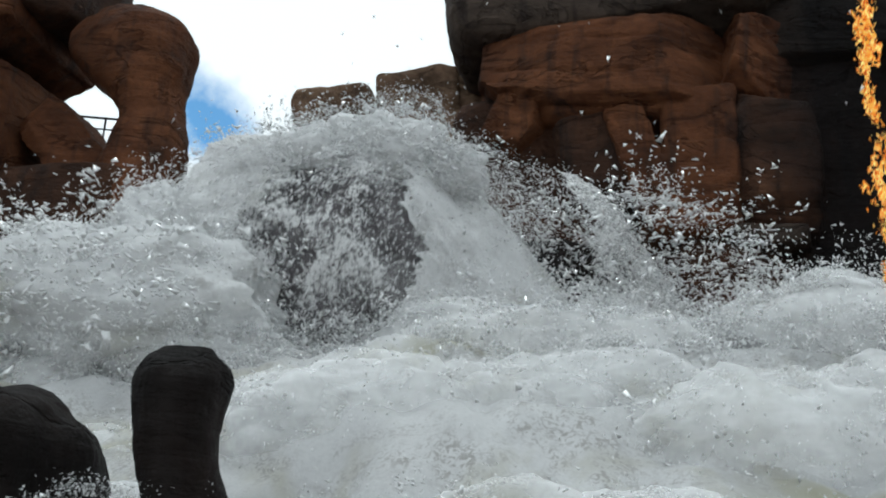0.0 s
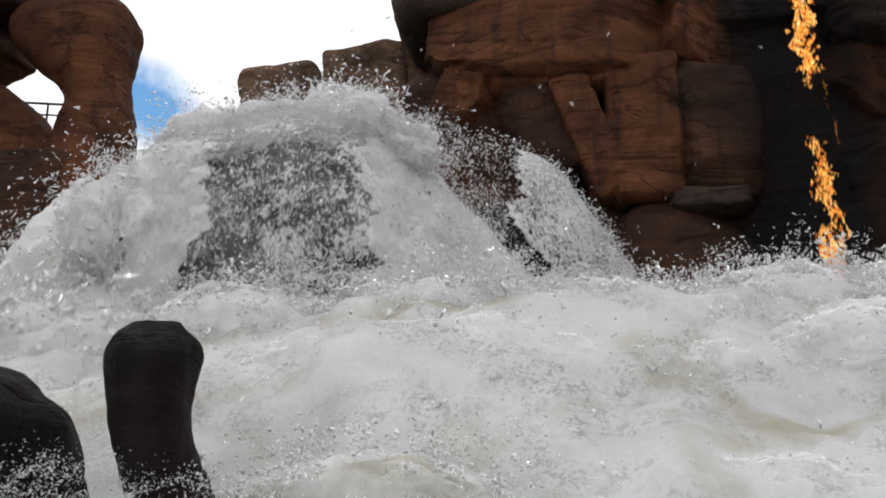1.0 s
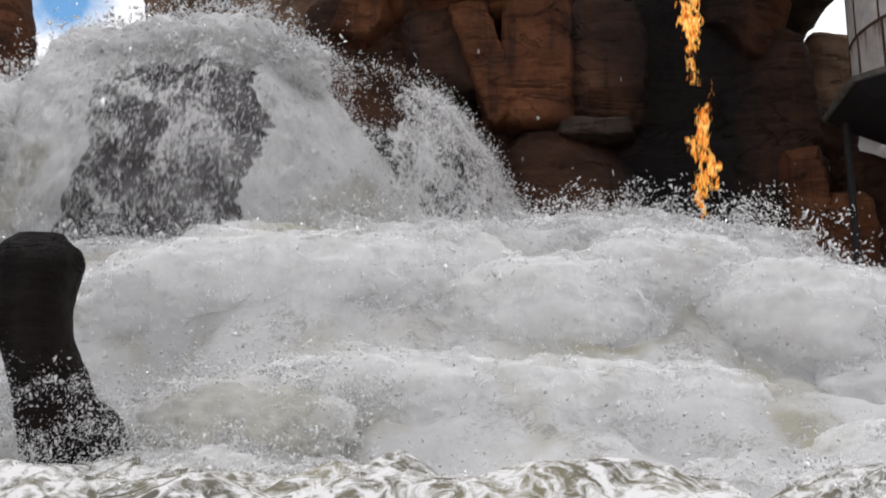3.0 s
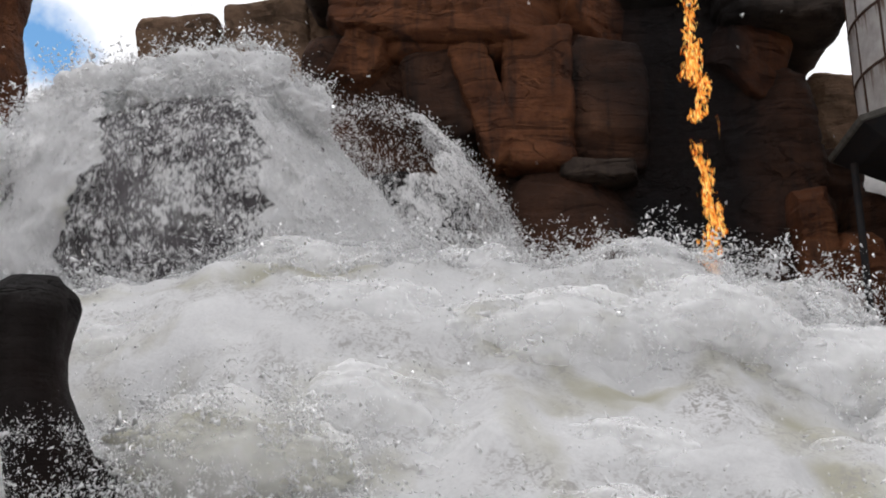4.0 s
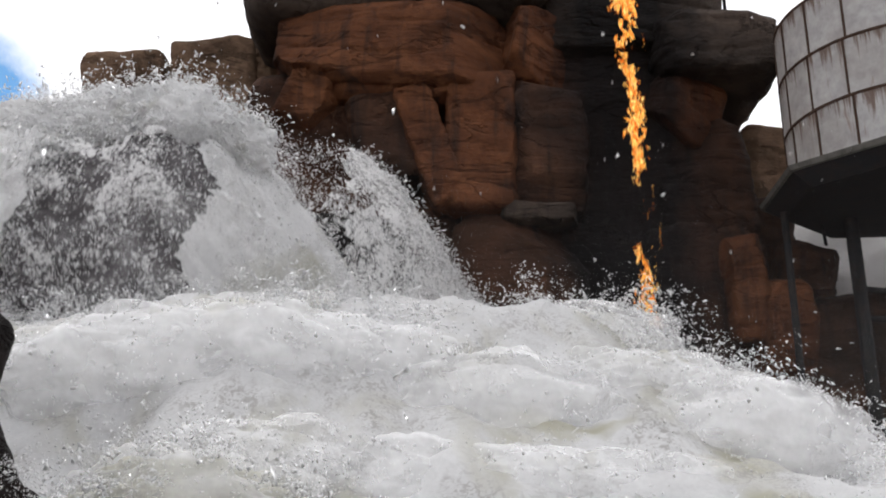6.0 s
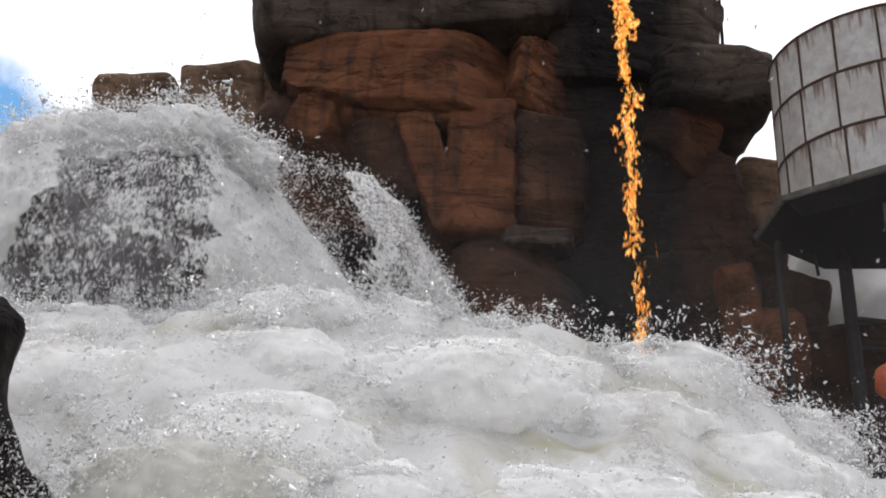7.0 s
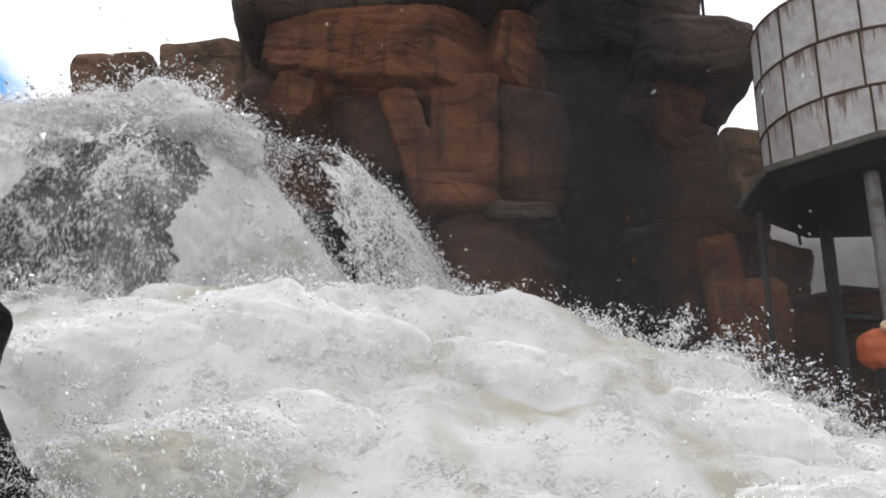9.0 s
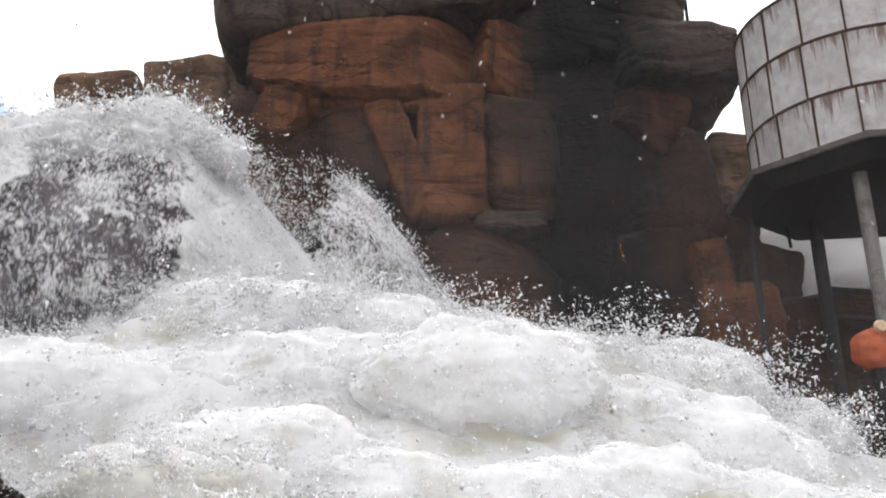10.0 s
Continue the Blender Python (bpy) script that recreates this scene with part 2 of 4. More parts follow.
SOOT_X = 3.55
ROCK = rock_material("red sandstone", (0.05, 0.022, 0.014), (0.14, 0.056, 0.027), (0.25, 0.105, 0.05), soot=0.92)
PALE_ROCK = rock_material("pale sandstone", (0.16, 0.105, 0.07), (0.38, 0.25, 0.17), (0.58, 0.45, 0.34), streaks=0.3)
# darker than the sandstone; on the overhang and recess blocks this stands for shade
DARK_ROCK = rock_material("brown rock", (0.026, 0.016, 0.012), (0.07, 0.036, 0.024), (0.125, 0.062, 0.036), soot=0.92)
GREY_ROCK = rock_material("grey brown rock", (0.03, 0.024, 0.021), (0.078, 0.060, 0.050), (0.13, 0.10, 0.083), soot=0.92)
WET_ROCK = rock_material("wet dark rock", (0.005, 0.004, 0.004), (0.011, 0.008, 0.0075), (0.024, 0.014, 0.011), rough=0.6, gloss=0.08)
FOAM = foam_material("white foam", (0.88, 0.88, 0.88), (0.40, 0.385, 0.27), 0.05, 0.04)
THIN_WATER = foam_material("thin yellow green water", (0.62, 0.61, 0.52), (0.34, 0.32, 0.18), 0.12, 0.14)
SHREDS = shred_material("torn skin of water", 11.0, 0.55, 0.60, 0.9)
SHEET = shred_material("thin sheet of water", 10.0, 0.36, 0.56, 0.6)
SOFT_VEIL = mist_material("soft spray", 1.3, -0.5, 0.6, -50.0, 50.0)
MIST = mist_material("hanging mist", 0.45, 0.016, 0.055, -6.0, 5.0)
FROTH = mist_material("soft froth", 1.8, 0.05, 1.3, -50.0, 50.0)
LACE_FOAM = lace_material("foam net on dark water", 12.0, (0.08, 0.078, 0.07), (0.22, 0.20, 0.13), 0.42, 0.04)
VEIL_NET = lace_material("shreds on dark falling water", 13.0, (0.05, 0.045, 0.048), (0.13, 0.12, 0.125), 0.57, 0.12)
TORN_FOAM = foam_material("torn foam", (0.74, 0.74, 0.74), (0.36, 0.34, 0.21), 0.12, 0.12)
DROPS = drop_material()
TANK_PAINT = tank_material()
SEAM = plain("rusted seam", (0.06, 0.035, 0.025), 0.8)
STEEL = plain("dark painted steel", (0.018, 0.018, 0.02), 0.7, 0.0, (0.03, 0.022, 0.018))
GREY_STEEL = plain("weathered grey steel", (0.16, 0.155, 0.15), 0.6, 0.2, (0.07, 0.055, 0.045))
DECK = plain("grimy deck", (0.10, 0.095, 0.085), 0.8, 0.0, (0.03, 0.028, 0.026))
ORANGE = plain("faded orange paint", (0.36, 0.095, 0.045), 0.6, 0.0, (0.16, 0.05, 0.03))
CREAM = plain("cream paint", (0.62, 0.45, 0.30), 0.5)
FIRE = flame_material()


# ---- mesh helpers ----
def part(name, data, material, parent=None, label=""):
    """One mesh object under a thing or a part; data is a bmesh or a mesh."""
    if isinstance(data, bmesh.types.BMesh):
        me = bpy.data.meshes.new(name)
        data.to_mesh(me)
        data.free()
    else:
        me = data
    if not me.materials:
        me.materials.append(material)
    ob = new(name, me)
    ob.parent = parent
    return tagged(ob, label)


def smooth(me, on=True):
    me.polygons.foreach_set("use_smooth", np.full(len(me.polygons), on))
    me.update()
    return me


def mesh_of(name, verts, faces, soft=True):
    """A mesh from computed arrays: verts (n, 3), faces (m, 3 or 4)."""
    me = bpy.data.meshes.new(name)
    verts, faces = np.asarray(verts, np.float32), np.asarray(faces, np.int32)
    k = faces.shape[1]
    me.vertices.add(len(verts))
    me.vertices.foreach_set("co", verts.ravel())
    me.loops.add(faces.size)
    me.loops.foreach_set("vertex_index", faces.ravel())
    me.polygons.add(len(faces))
    me.polygons.foreach_set("loop_start", np.arange(0, faces.size, k, dtype=np.int32))
    me.update(calc_edges=True)
    me.validate()
    return smooth(me, soft)


def fbm(p, octaves=4):
    return noise.fractal(p, 0.9, 2.1, octaves, noise_basis="PERLIN_ORIGINAL")


def box_sphere(n):
    """Points on the faces of a cube, as a closed grid."""
    index, verts, faces = {}, [], []

    def vid(p):
        key = tuple(round(c * n) for c in p)
        if key not in index:
            index[key] = len(verts)
            verts.append(p)
        return index[key]

    step = [2 * i / n - 1 for i in range(n + 1)]
    for axis, side in itertools.product(range(3), (-1, 1)):
        for i, j in itertools.product(range(n), range(n)):
            quad = []
            for u, v in ((i, j), (i + 1, j), (i + 1, j + 1), (i, j + 1)):
                p = [0.0, 0.0, 0.0]
                p[axis], p[(axis + 1) % 3], p[(axis + 2) % 3] = side, step[u], step[v]
                quad.append(vid(tuple(p)))
            faces.append(quad if side > 0 else quad[::-1])
    return np.array(verts), np.array(faces)


GRIDS = {n: box_sphere(n) for n in (6, 12, 22, 30, 44)}


def boulder_mesh(name, size, seed, n=22, square=6.0, rough=0.12, strata=0.07, facet=0.28, taper=0.0, lean=(0, 0)):
    """A weathered block: a rounded box of half sizes `size`, worn by noise, cut by bedding."""
    verts, faces = GRIDS[n]
    v = verts / (np.abs(verts) ** square).sum(1, keepdims=True) ** (1 / square)
    out = np.empty_like(v)
    s = min(size)
    for i, (x, y, z) in enumerate(v):
        p = Vector((x * size[0], y * size[1], z * size[2]))
        q = p + Vector((seed * 7.3, seed * 3.1, seed * 5.7))
        d = rough * s * (1.1 * fbm(q * (0.75 / s), 3) + 0.45 * fbm(q * (2.2 / s), 4))
        d += facet * s * (0.35 - noise.voronoi(q * (1.25 / s))[0][0])
        bed = abs(noise.noise(Vector((q.x * 0.25, q.y * 0.25, q.z * 1.6)))) - 0.2
        d += strata * bed
        k = 1 + taper * z
        c = Vector((x, y, z)).normalized() * d
        out[i] = (p.x * k + lean[0] * z + c.x, p.y * k + lean[1] * z + c.y, p.z + c.z * 0.8)
    return mesh_of(name, out, faces)


def hewn_mesh(name, size, seed, n=30, square=9.0, rough=0.05, cut=0.13, cuts=16, taper=0.0, lean=(0, 0)):
    """A quarried looking block: a box of half sizes `size` with its corners and edges split off flat."""
    verts, faces = GRIDS[n]
    v = verts / (np.abs(verts) ** square).sum(1, keepdims=True) ** (1 / square)
    size, rng = np.array(size, float), np.random.RandomState(seed * 13 + 5)
    p = v * size
    for _ in range(cuts):
        d = rng.normal(size=3) / size
        d /= np.linalg.norm(d)
        reach = (p @ d).max()
        over = np.maximum(0, p @ d - reach * (1 - cut * rng.rand()))
        p = p - over[:, None] * d
    s = float(min(size))
    out = np.empty_like(p)
    for i in range(len(p)):
        q = Vector(p[i]) + Vector((seed * 7.3, seed * 3.1, seed * 5.7))
        d = rough * s * fbm(q * (0.8 / s), 3) + 0.035 * fbm(q * 2.6, 4)
        bed = noise.noise(Vector((q.x * 0.35, q.y * 0.35, q.z * 2.3)))
        d -= 0.05 * max(0.0, 0.12 - abs(bed)) / 0.12
        c = Vector(v[i]).normalized() * d
        z = p[i][2] / size[2]
        k = 1 + taper * z
        out[i] = (p[i][0] * k + lean[0] * z + c.x, p[i][1] * k + lean[1] * z + c.y, p[i][2] + c.z)
    return mesh_of(name, out, faces)


def loft_mesh(name, rings, seed, round_=24, steps=8, rough=0.09, square=2.6):
    """A rock column through rings (z, x, y, half width, half depth), bottom to top, worn by noise."""
    z, *cols = np.array(rings, float).T
    fine = np.linspace(z[0], z[-1], steps * (len(z) - 1) + 1)
    cols = [np.interp(fine, z, c) for c in cols]
    for _ in range(3):
        cols = [np.convolve(np.pad(c, 1, "edge"), (0.25, 0.5, 0.25), "valid") for c in cols]
    verts = []
    for zz, x, y, w, d in zip(fine, *cols):
        for k in range(round_):
            a = 2 * math.pi * k / round_
            c, s = math.cos(a), math.sin(a)
            m = (abs(c) ** square + abs(s) ** square) ** (-1 / square)
            p = Vector((x + w * c * m, y + d * s * m, zz))
            q = p + Vector((seed * 4.1, 0, seed))
            r = rough * (1.4 * fbm(q * 0.8, 3) + 0.6 * fbm(q * 2.6, 3))
            verts.append((p.x + c * r, p.y + s * r, p.z + 0.4 * r))
    m = len(fine)
    faces = [(i * round_ + k, i * round_ + (k + 1) % round_, (i + 1) * round_ + (k + 1) % round_, (i + 1) * round_ + k)
             for i in range(m - 1) for k in range(round_)]
    mesh = bmesh.new()
    vs = [mesh.verts.new(v) for v in verts]
    for f in faces:
        mesh.faces.new([vs[i] for i in f])
    for ring in (vs[:round_][::-1], vs[-round_:]):
        mid = mesh.verts.new(sum((v.co for v in ring), Vector()) / round_ + Vector((0, 0, 0.03 if ring[0] is vs[-round_] else 0)))
        for i in range(round_):
            mesh.faces.new((ring[i], ring[(i + 1) % round_], mid))
    me = bpy.data.meshes.new(name)
    mesh.to_mesh(me)
    mesh.free()
    return smooth(me)


def rod(mesh, a, b, r, sides=8):
    """Adds a round bar from a to b."""
    a, b = Vector(a), Vector(b)
    m = Matrix.Translation((a + b) / 2) @ (b - a).to_track_quat("Z", "Y").to_matrix().to_4x4()
    bmesh.ops.create_cone(mesh, cap_ends=True, segments=sides, radius1=r, radius2=r, depth=(b - a).length, matrix=m)
    return mesh


def bar(name, a, b, r, material, parent, label="", sides=8):
    return part(name, rod(bmesh.new(), a, b, r, sides), material, parent, label)


def box(mesh, lo, hi, bevel=0.0):
    lo, hi = Vector(lo), Vector(hi)
    made = bmesh.ops.create_cube(mesh, size=1, matrix=Matrix.Translation((lo + hi) / 2) @ Matrix.Diagonal((*(hi - lo), 1)))
    if bevel:
        edges = list({e for v in made["verts"] for e in v.link_edges})
        bmesh.ops.bevel(mesh, geom=edges, offset=bevel, segments=2, affect="EDGES")
    return mesh


def thing(name, label, category, group="", kind="", at=(0, 0, 0)):
    ob = new(name)
    ob.location = at
    return tagged(ob, label, category, group, kind)


# ---- ground ----
def ground():
    n = 60
    s = np.linspace(-1, 1, n + 1)
    xs = np.sign(s) * np.abs(s) ** 3 * 900
    verts = []
    for y in xs + 6:
        for x in xs:
            far = max(0.0, math.hypot(x, y - 8) - 30)
            h = 0.35 * fbm(Vector((x * 0.08, y * 0.08, 3)), 3) + min(6.0, far * 0.02) * (0.5 + fbm(Vector((x * 0.01, y * 0.01, 9)), 3))
            verts.append((x, y, -0.6 + h))
    faces = [(j * (n + 1) + i, j * (n + 1) + i + 1, (j + 1) * (n + 1) + i + 1, (j + 1) * (n + 1) + i) for j in range(n) for i in range(n)]
    tagged(part("ground", mesh_of("ground", verts, faces), DARK_ROCK), "bare red brown canyon floor of rock and grit", "ground", kind="structure")


def slope_height(x, y):
    """The bed of the torrent: steps down from the cliff's foot towards the pool."""
    crest = float(np.interp(x, (-9, -4, -2.5, 0, 1.5, 2.5, 3.7, 4.6, 9), (3.2, 3.25, 3.65, 3.5, 3.3, 2.95, 2.4, 1.75, 1.3)))
    return float(np.interp(y, (-6, 2.4, 3.4, 4.4, 5.2, 5.9, 6.8, 8.0, 9.2, 10.5, 14, 30),
                           (0.3, 0.45, 1.05, 1.52, 1.52, 1.4, 1.65, crest - 0.9, crest, crest - 0.1, crest - 0.5, crest - 0.5)))


SWAYS = []


def pool():
    """The flood: white on the steps, dark and laced with foam near by."""
    xs, ys = np.linspace(-11, 12, 230), np.linspace(-5, 17, 220)
    k = len(xs)
    for name, rows, mat, label in (("water", [y for y in ys if y > 5.35], TORN_FOAM, "foaming white flood water running down the rocks"),
                                   ("pool_water", [y for y in ys if y < 5.45], LACE_FOAM, "dark swirling pool water laced with white foam")):
        verts = []
        for y in rows:
            for x in xs:
                z = slope_height(x, y) + float(np.interp(y, (2.5, 4.2, 5, 7, 8.5, 10, 12), (0.0, 0.2, 0.3, 0.5, 0.72, 0.68, 0.2)))
                z += 0.26 * fbm(Vector((x * 0.9, y * 0.8, 0)), 3) + 0.09 * fbm(Vector((x * 2.0, y * 1.8, 4)), 3)
                verts.append((x, y, z))
        faces = [(j * k + i, j * k + i + 1, (j + 1) * k + i + 1, (j + 1) * k + i) for j in range(len(rows) - 1) for i in range(k - 1)]
        SWAYS.append(tagged(part(name, mesh_of(name, verts, faces), mat), label, "water", kind="structure"))


# ---- rocks ----
def rock_group(name, label, blocks, category="cliff", group=""):
    """A rock face in blocks: (x, y, z, half x, half y, half z, turn about y, material, options)."""
    root = thing(name, label, category, group)
    for i, (x, y, z, a, b, c, turn, mat, opts) in enumerate(blocks):
        ob = part("rock_block", hewn_mesh("rock_block", (a, b, c), i + len(name), **opts), mat, root)
        ob.matrix_basis = pose(x, y, z, 0, turn, 0)
    return root


def cliff():
    big, mid = dict(n=44), dict(n=30)
    rock_group("canyon_cliff", "tall overhanging red sandstone cliff with a soot black cleft", [
        # top overhang: its shadow side is put into the darker grey colour
        (-0.65, 17.9, 13.65, 3.3, 2.2, 2.15, 0, GREY_ROCK, dict(n=44, taper=0.08, cut=0.16)),
        (-0.86, 17.75, 10.8, 2.25, 2.0, 1.05, 2, ROCK, dict(n=44, square=6, cut=0.2)),
        (1.9, 17.7, 10.85, 0.95, 1.9, 0.95, 14, ROCK, dict(n=30, square=4, cut=0.25, cuts=26)),
        (-2.36, 17.8, 10.0, 0.66, 1.8, 0.82, 22, ROCK, dict(n=30, square=5, cut=0.2)),
        # left recess, two blocks: its shade is put into the darker rock colour
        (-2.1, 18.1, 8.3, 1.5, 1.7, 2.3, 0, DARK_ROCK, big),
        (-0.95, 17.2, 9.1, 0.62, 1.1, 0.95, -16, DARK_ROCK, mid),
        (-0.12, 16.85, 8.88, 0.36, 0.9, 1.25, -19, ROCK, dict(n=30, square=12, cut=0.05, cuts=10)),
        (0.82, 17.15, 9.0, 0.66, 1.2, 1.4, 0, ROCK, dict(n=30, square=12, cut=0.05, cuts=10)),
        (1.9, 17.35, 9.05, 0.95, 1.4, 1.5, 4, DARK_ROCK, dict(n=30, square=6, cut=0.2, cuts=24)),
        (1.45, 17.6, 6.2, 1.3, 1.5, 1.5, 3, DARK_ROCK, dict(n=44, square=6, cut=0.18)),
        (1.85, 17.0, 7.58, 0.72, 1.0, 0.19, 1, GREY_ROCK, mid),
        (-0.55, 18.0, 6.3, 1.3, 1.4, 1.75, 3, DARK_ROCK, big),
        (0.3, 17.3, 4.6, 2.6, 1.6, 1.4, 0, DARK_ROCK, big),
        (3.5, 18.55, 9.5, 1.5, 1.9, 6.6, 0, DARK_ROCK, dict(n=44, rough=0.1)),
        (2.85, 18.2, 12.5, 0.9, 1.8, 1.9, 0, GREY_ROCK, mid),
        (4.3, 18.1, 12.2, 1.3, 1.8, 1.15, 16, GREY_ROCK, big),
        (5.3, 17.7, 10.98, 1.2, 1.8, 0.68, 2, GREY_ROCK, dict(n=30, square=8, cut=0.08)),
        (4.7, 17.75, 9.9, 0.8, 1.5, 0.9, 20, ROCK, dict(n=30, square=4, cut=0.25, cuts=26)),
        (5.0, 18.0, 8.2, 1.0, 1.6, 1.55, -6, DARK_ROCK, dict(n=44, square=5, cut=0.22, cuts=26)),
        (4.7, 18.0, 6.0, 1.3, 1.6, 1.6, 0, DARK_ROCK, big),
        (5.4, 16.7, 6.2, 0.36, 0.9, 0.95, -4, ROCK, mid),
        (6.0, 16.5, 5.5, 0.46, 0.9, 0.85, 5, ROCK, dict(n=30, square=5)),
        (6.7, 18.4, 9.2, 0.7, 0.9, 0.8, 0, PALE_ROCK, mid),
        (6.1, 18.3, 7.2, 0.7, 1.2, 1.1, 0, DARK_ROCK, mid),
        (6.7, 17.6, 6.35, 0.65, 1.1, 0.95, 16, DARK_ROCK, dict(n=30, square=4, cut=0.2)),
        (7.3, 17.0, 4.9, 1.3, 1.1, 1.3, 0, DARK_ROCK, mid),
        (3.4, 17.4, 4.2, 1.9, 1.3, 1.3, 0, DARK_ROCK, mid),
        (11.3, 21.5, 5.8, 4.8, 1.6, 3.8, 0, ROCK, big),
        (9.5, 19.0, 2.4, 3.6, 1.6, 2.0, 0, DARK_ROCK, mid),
    ])
    rock_group("rock_ledge", "pale sandstone ledge of squared blocks above the falls", [
        (-6.86, 19.9, 11.4, 0.90, 0.9, 0.95, -4, PALE_ROCK, dict(n=30, square=14, cut=0.06)),
        (-4.86, 19.9, 11.65, 0.95, 0.9, 1.05, -5, PALE_ROCK, dict(n=30, square=14, cut=0.06)),
        (-3.5, 20.0, 11.6, 0.6, 0.9, 0.95, 0, PALE_ROCK, dict(n=30, square=10, cut=0.08)),
        (-5.5, 20.2, 8.4, 2.9, 1.4, 2.3, 0, DARK_ROCK, dict(n=30)),
        (-7.6, 19.8, 7.0, 1.3, 1.3, 2.6, 0, DARK_ROCK, dict(n=22)),
        (-3.0, 19.0, 8.2, 1.3, 1.2, 2.0, 0, DARK_ROCK, dict(n=22)),
    ], "rock")


def left_rocks():
    pillar = thing("mushroom_rock", "brown mushroom shaped rock pillar with a swollen top", "rock")
    rings = [(3.0, -9.0, 15.0, 1.3, 1.2), (7.6, -8.95, 15.0, 0.95, 0.8), (8.6, -8.78, 15.0, 0.70, 0.7), (9.2, -8.66, 15.0, 0.62, 0.6),
             (9.6, -8.68, 15.0, 0.56, 0.55), (9.9, -8.8, 15.0, 0.55, 0.6), (10.4, -9.1, 15.0, 0.9, 0.8), (10.95, -9.38, 15.0, 1.18, 0.9),
             (11.4, -9.38, 15.0, 1.14, 0.85), (11.6, -9.42, 15.0, 0.9, 0.7), (11.7, -9.42, 15.0, 0.4, 0.4)]
    part("rock_column", loft_mesh("rock_column", rings, 3, 48, 8, 0.09), ROCK, pillar)
    rock_group("arch_rocks", "dark red brown rocks forming one side of an arch", [
        (-13.2, 15.2, 11.6, 2.2, 1.7, 1.0, -12, ROCK, dict(n=30, rough=0.08)),
        (-12.0, 15.0, 13.0, 1.9, 1.5, 1.3, 10, DARK_ROCK, dict(n=22)),
        (-12.9, 15.2, 8.3, 1.7, 1.6, 2.5, 0, ROCK, dict(n=30, rough=0.08)),
        (-10.1, 15.2, 8.95, 0.5, 0.7, 1.15, -45, ROCK, dict(n=22)),
        (-9.9, 15.0, 6.9, 1.3, 1.0, 1.6, 0, DARK_ROCK, dict(n=22)),
        (-7.4, 15.4, 6.6, 1.1, 0.9, 1.85, 0, DARK_ROCK, dict(n=22)),
        (-15.5, 15.0, 8.0, 2.4, 2.4, 6.0, 0, DARK_ROCK, dict(n=22)),
    ], "rock")
    knob = thing("knob_rock", "wet black knob of rock standing in the foam", "rock")
    rings = [(0.2, -2.7, 6.0, 0.6, 0.55), (1.6, -2.68, 6.0, 0.36, 0.4), (2.1, -2.72, 6.0, 0.26, 0.32), (2.5, -2.86, 6.0, 0.21, 0.28), (2.8, -2.97, 6.0, 0.21, 0.27), (2.98, -3.0, 6.0, 0.24, 0.28),
             (3.12, -3.01, 6.0, 0.27, 0.30), (3.28, -3.0, 6.0, 0.275, 0.31), (3.38, -3.0, 6.0, 0.23, 0.26), (3.44, -3.0, 6.0, 0.12, 0.13)]
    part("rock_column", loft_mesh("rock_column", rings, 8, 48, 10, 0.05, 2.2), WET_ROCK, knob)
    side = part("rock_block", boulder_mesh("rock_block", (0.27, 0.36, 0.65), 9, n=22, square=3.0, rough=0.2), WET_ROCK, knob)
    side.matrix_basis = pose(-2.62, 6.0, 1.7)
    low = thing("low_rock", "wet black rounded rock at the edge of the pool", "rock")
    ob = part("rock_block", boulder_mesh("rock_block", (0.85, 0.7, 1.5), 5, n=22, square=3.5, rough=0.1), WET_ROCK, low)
    ob.matrix_basis = pose(-4.45, 6.1, 1.72)


# ---- railings ----
def rails():
    r = thing("stair_railing", "dark steel stair railing on the cliff top", "railing")
    for x, z in ((3.95, 12.9), (4.75, 12.9), (5.75, 12.5)):
        bar("post", (x, 17.0, z - 0.4), (x, 17.0, z + 1.4), 0.035, STEEL, r)
    for dz in (0.15, 0.55, 0.95):
        bar("rail", (3.95, 17.0, 13.0 + dz), (5.75, 17.0, 12.35 + dz), 0.022, STEEL, r)
    f = thing("ledge_railing", "thin dark steel railing behind the ledge", "railing")
    rock_group("rear_ledge", "dark rock ledge carrying a steel railing", [(-12.8, 22.8, 7.6, 3.6, 1.0, 3.8, 0, DARK_ROCK, dict(n=22))], "rock")
    for (x0, z0), (x1, z1), gap in (((-15.02, 13.42), (-13.39, 13.20), 1.2), ((-10.66, 12.20), (-8.76, 12.02), 1.7)):
        for dz, r in ((0.0, 0.035), (-0.32, 0.025)):
            bar("rail", (x0, 22, z0 + dz), (x1, 22, z1 + dz), r, STEEL, f)
        count = int((x1 - x0) / gap) + 1
        for k in range(count + 1):
            u = k / count
            bar("post", (x0 + (x1 - x0) * u, 22, z0 - 1.9), (x0 + (x1 - x0) * u, 22, z0 + (z1 - z0) * u), 0.03, STEEL, f)


# ---- water tank ----
TANK = (7.85, 14.7)


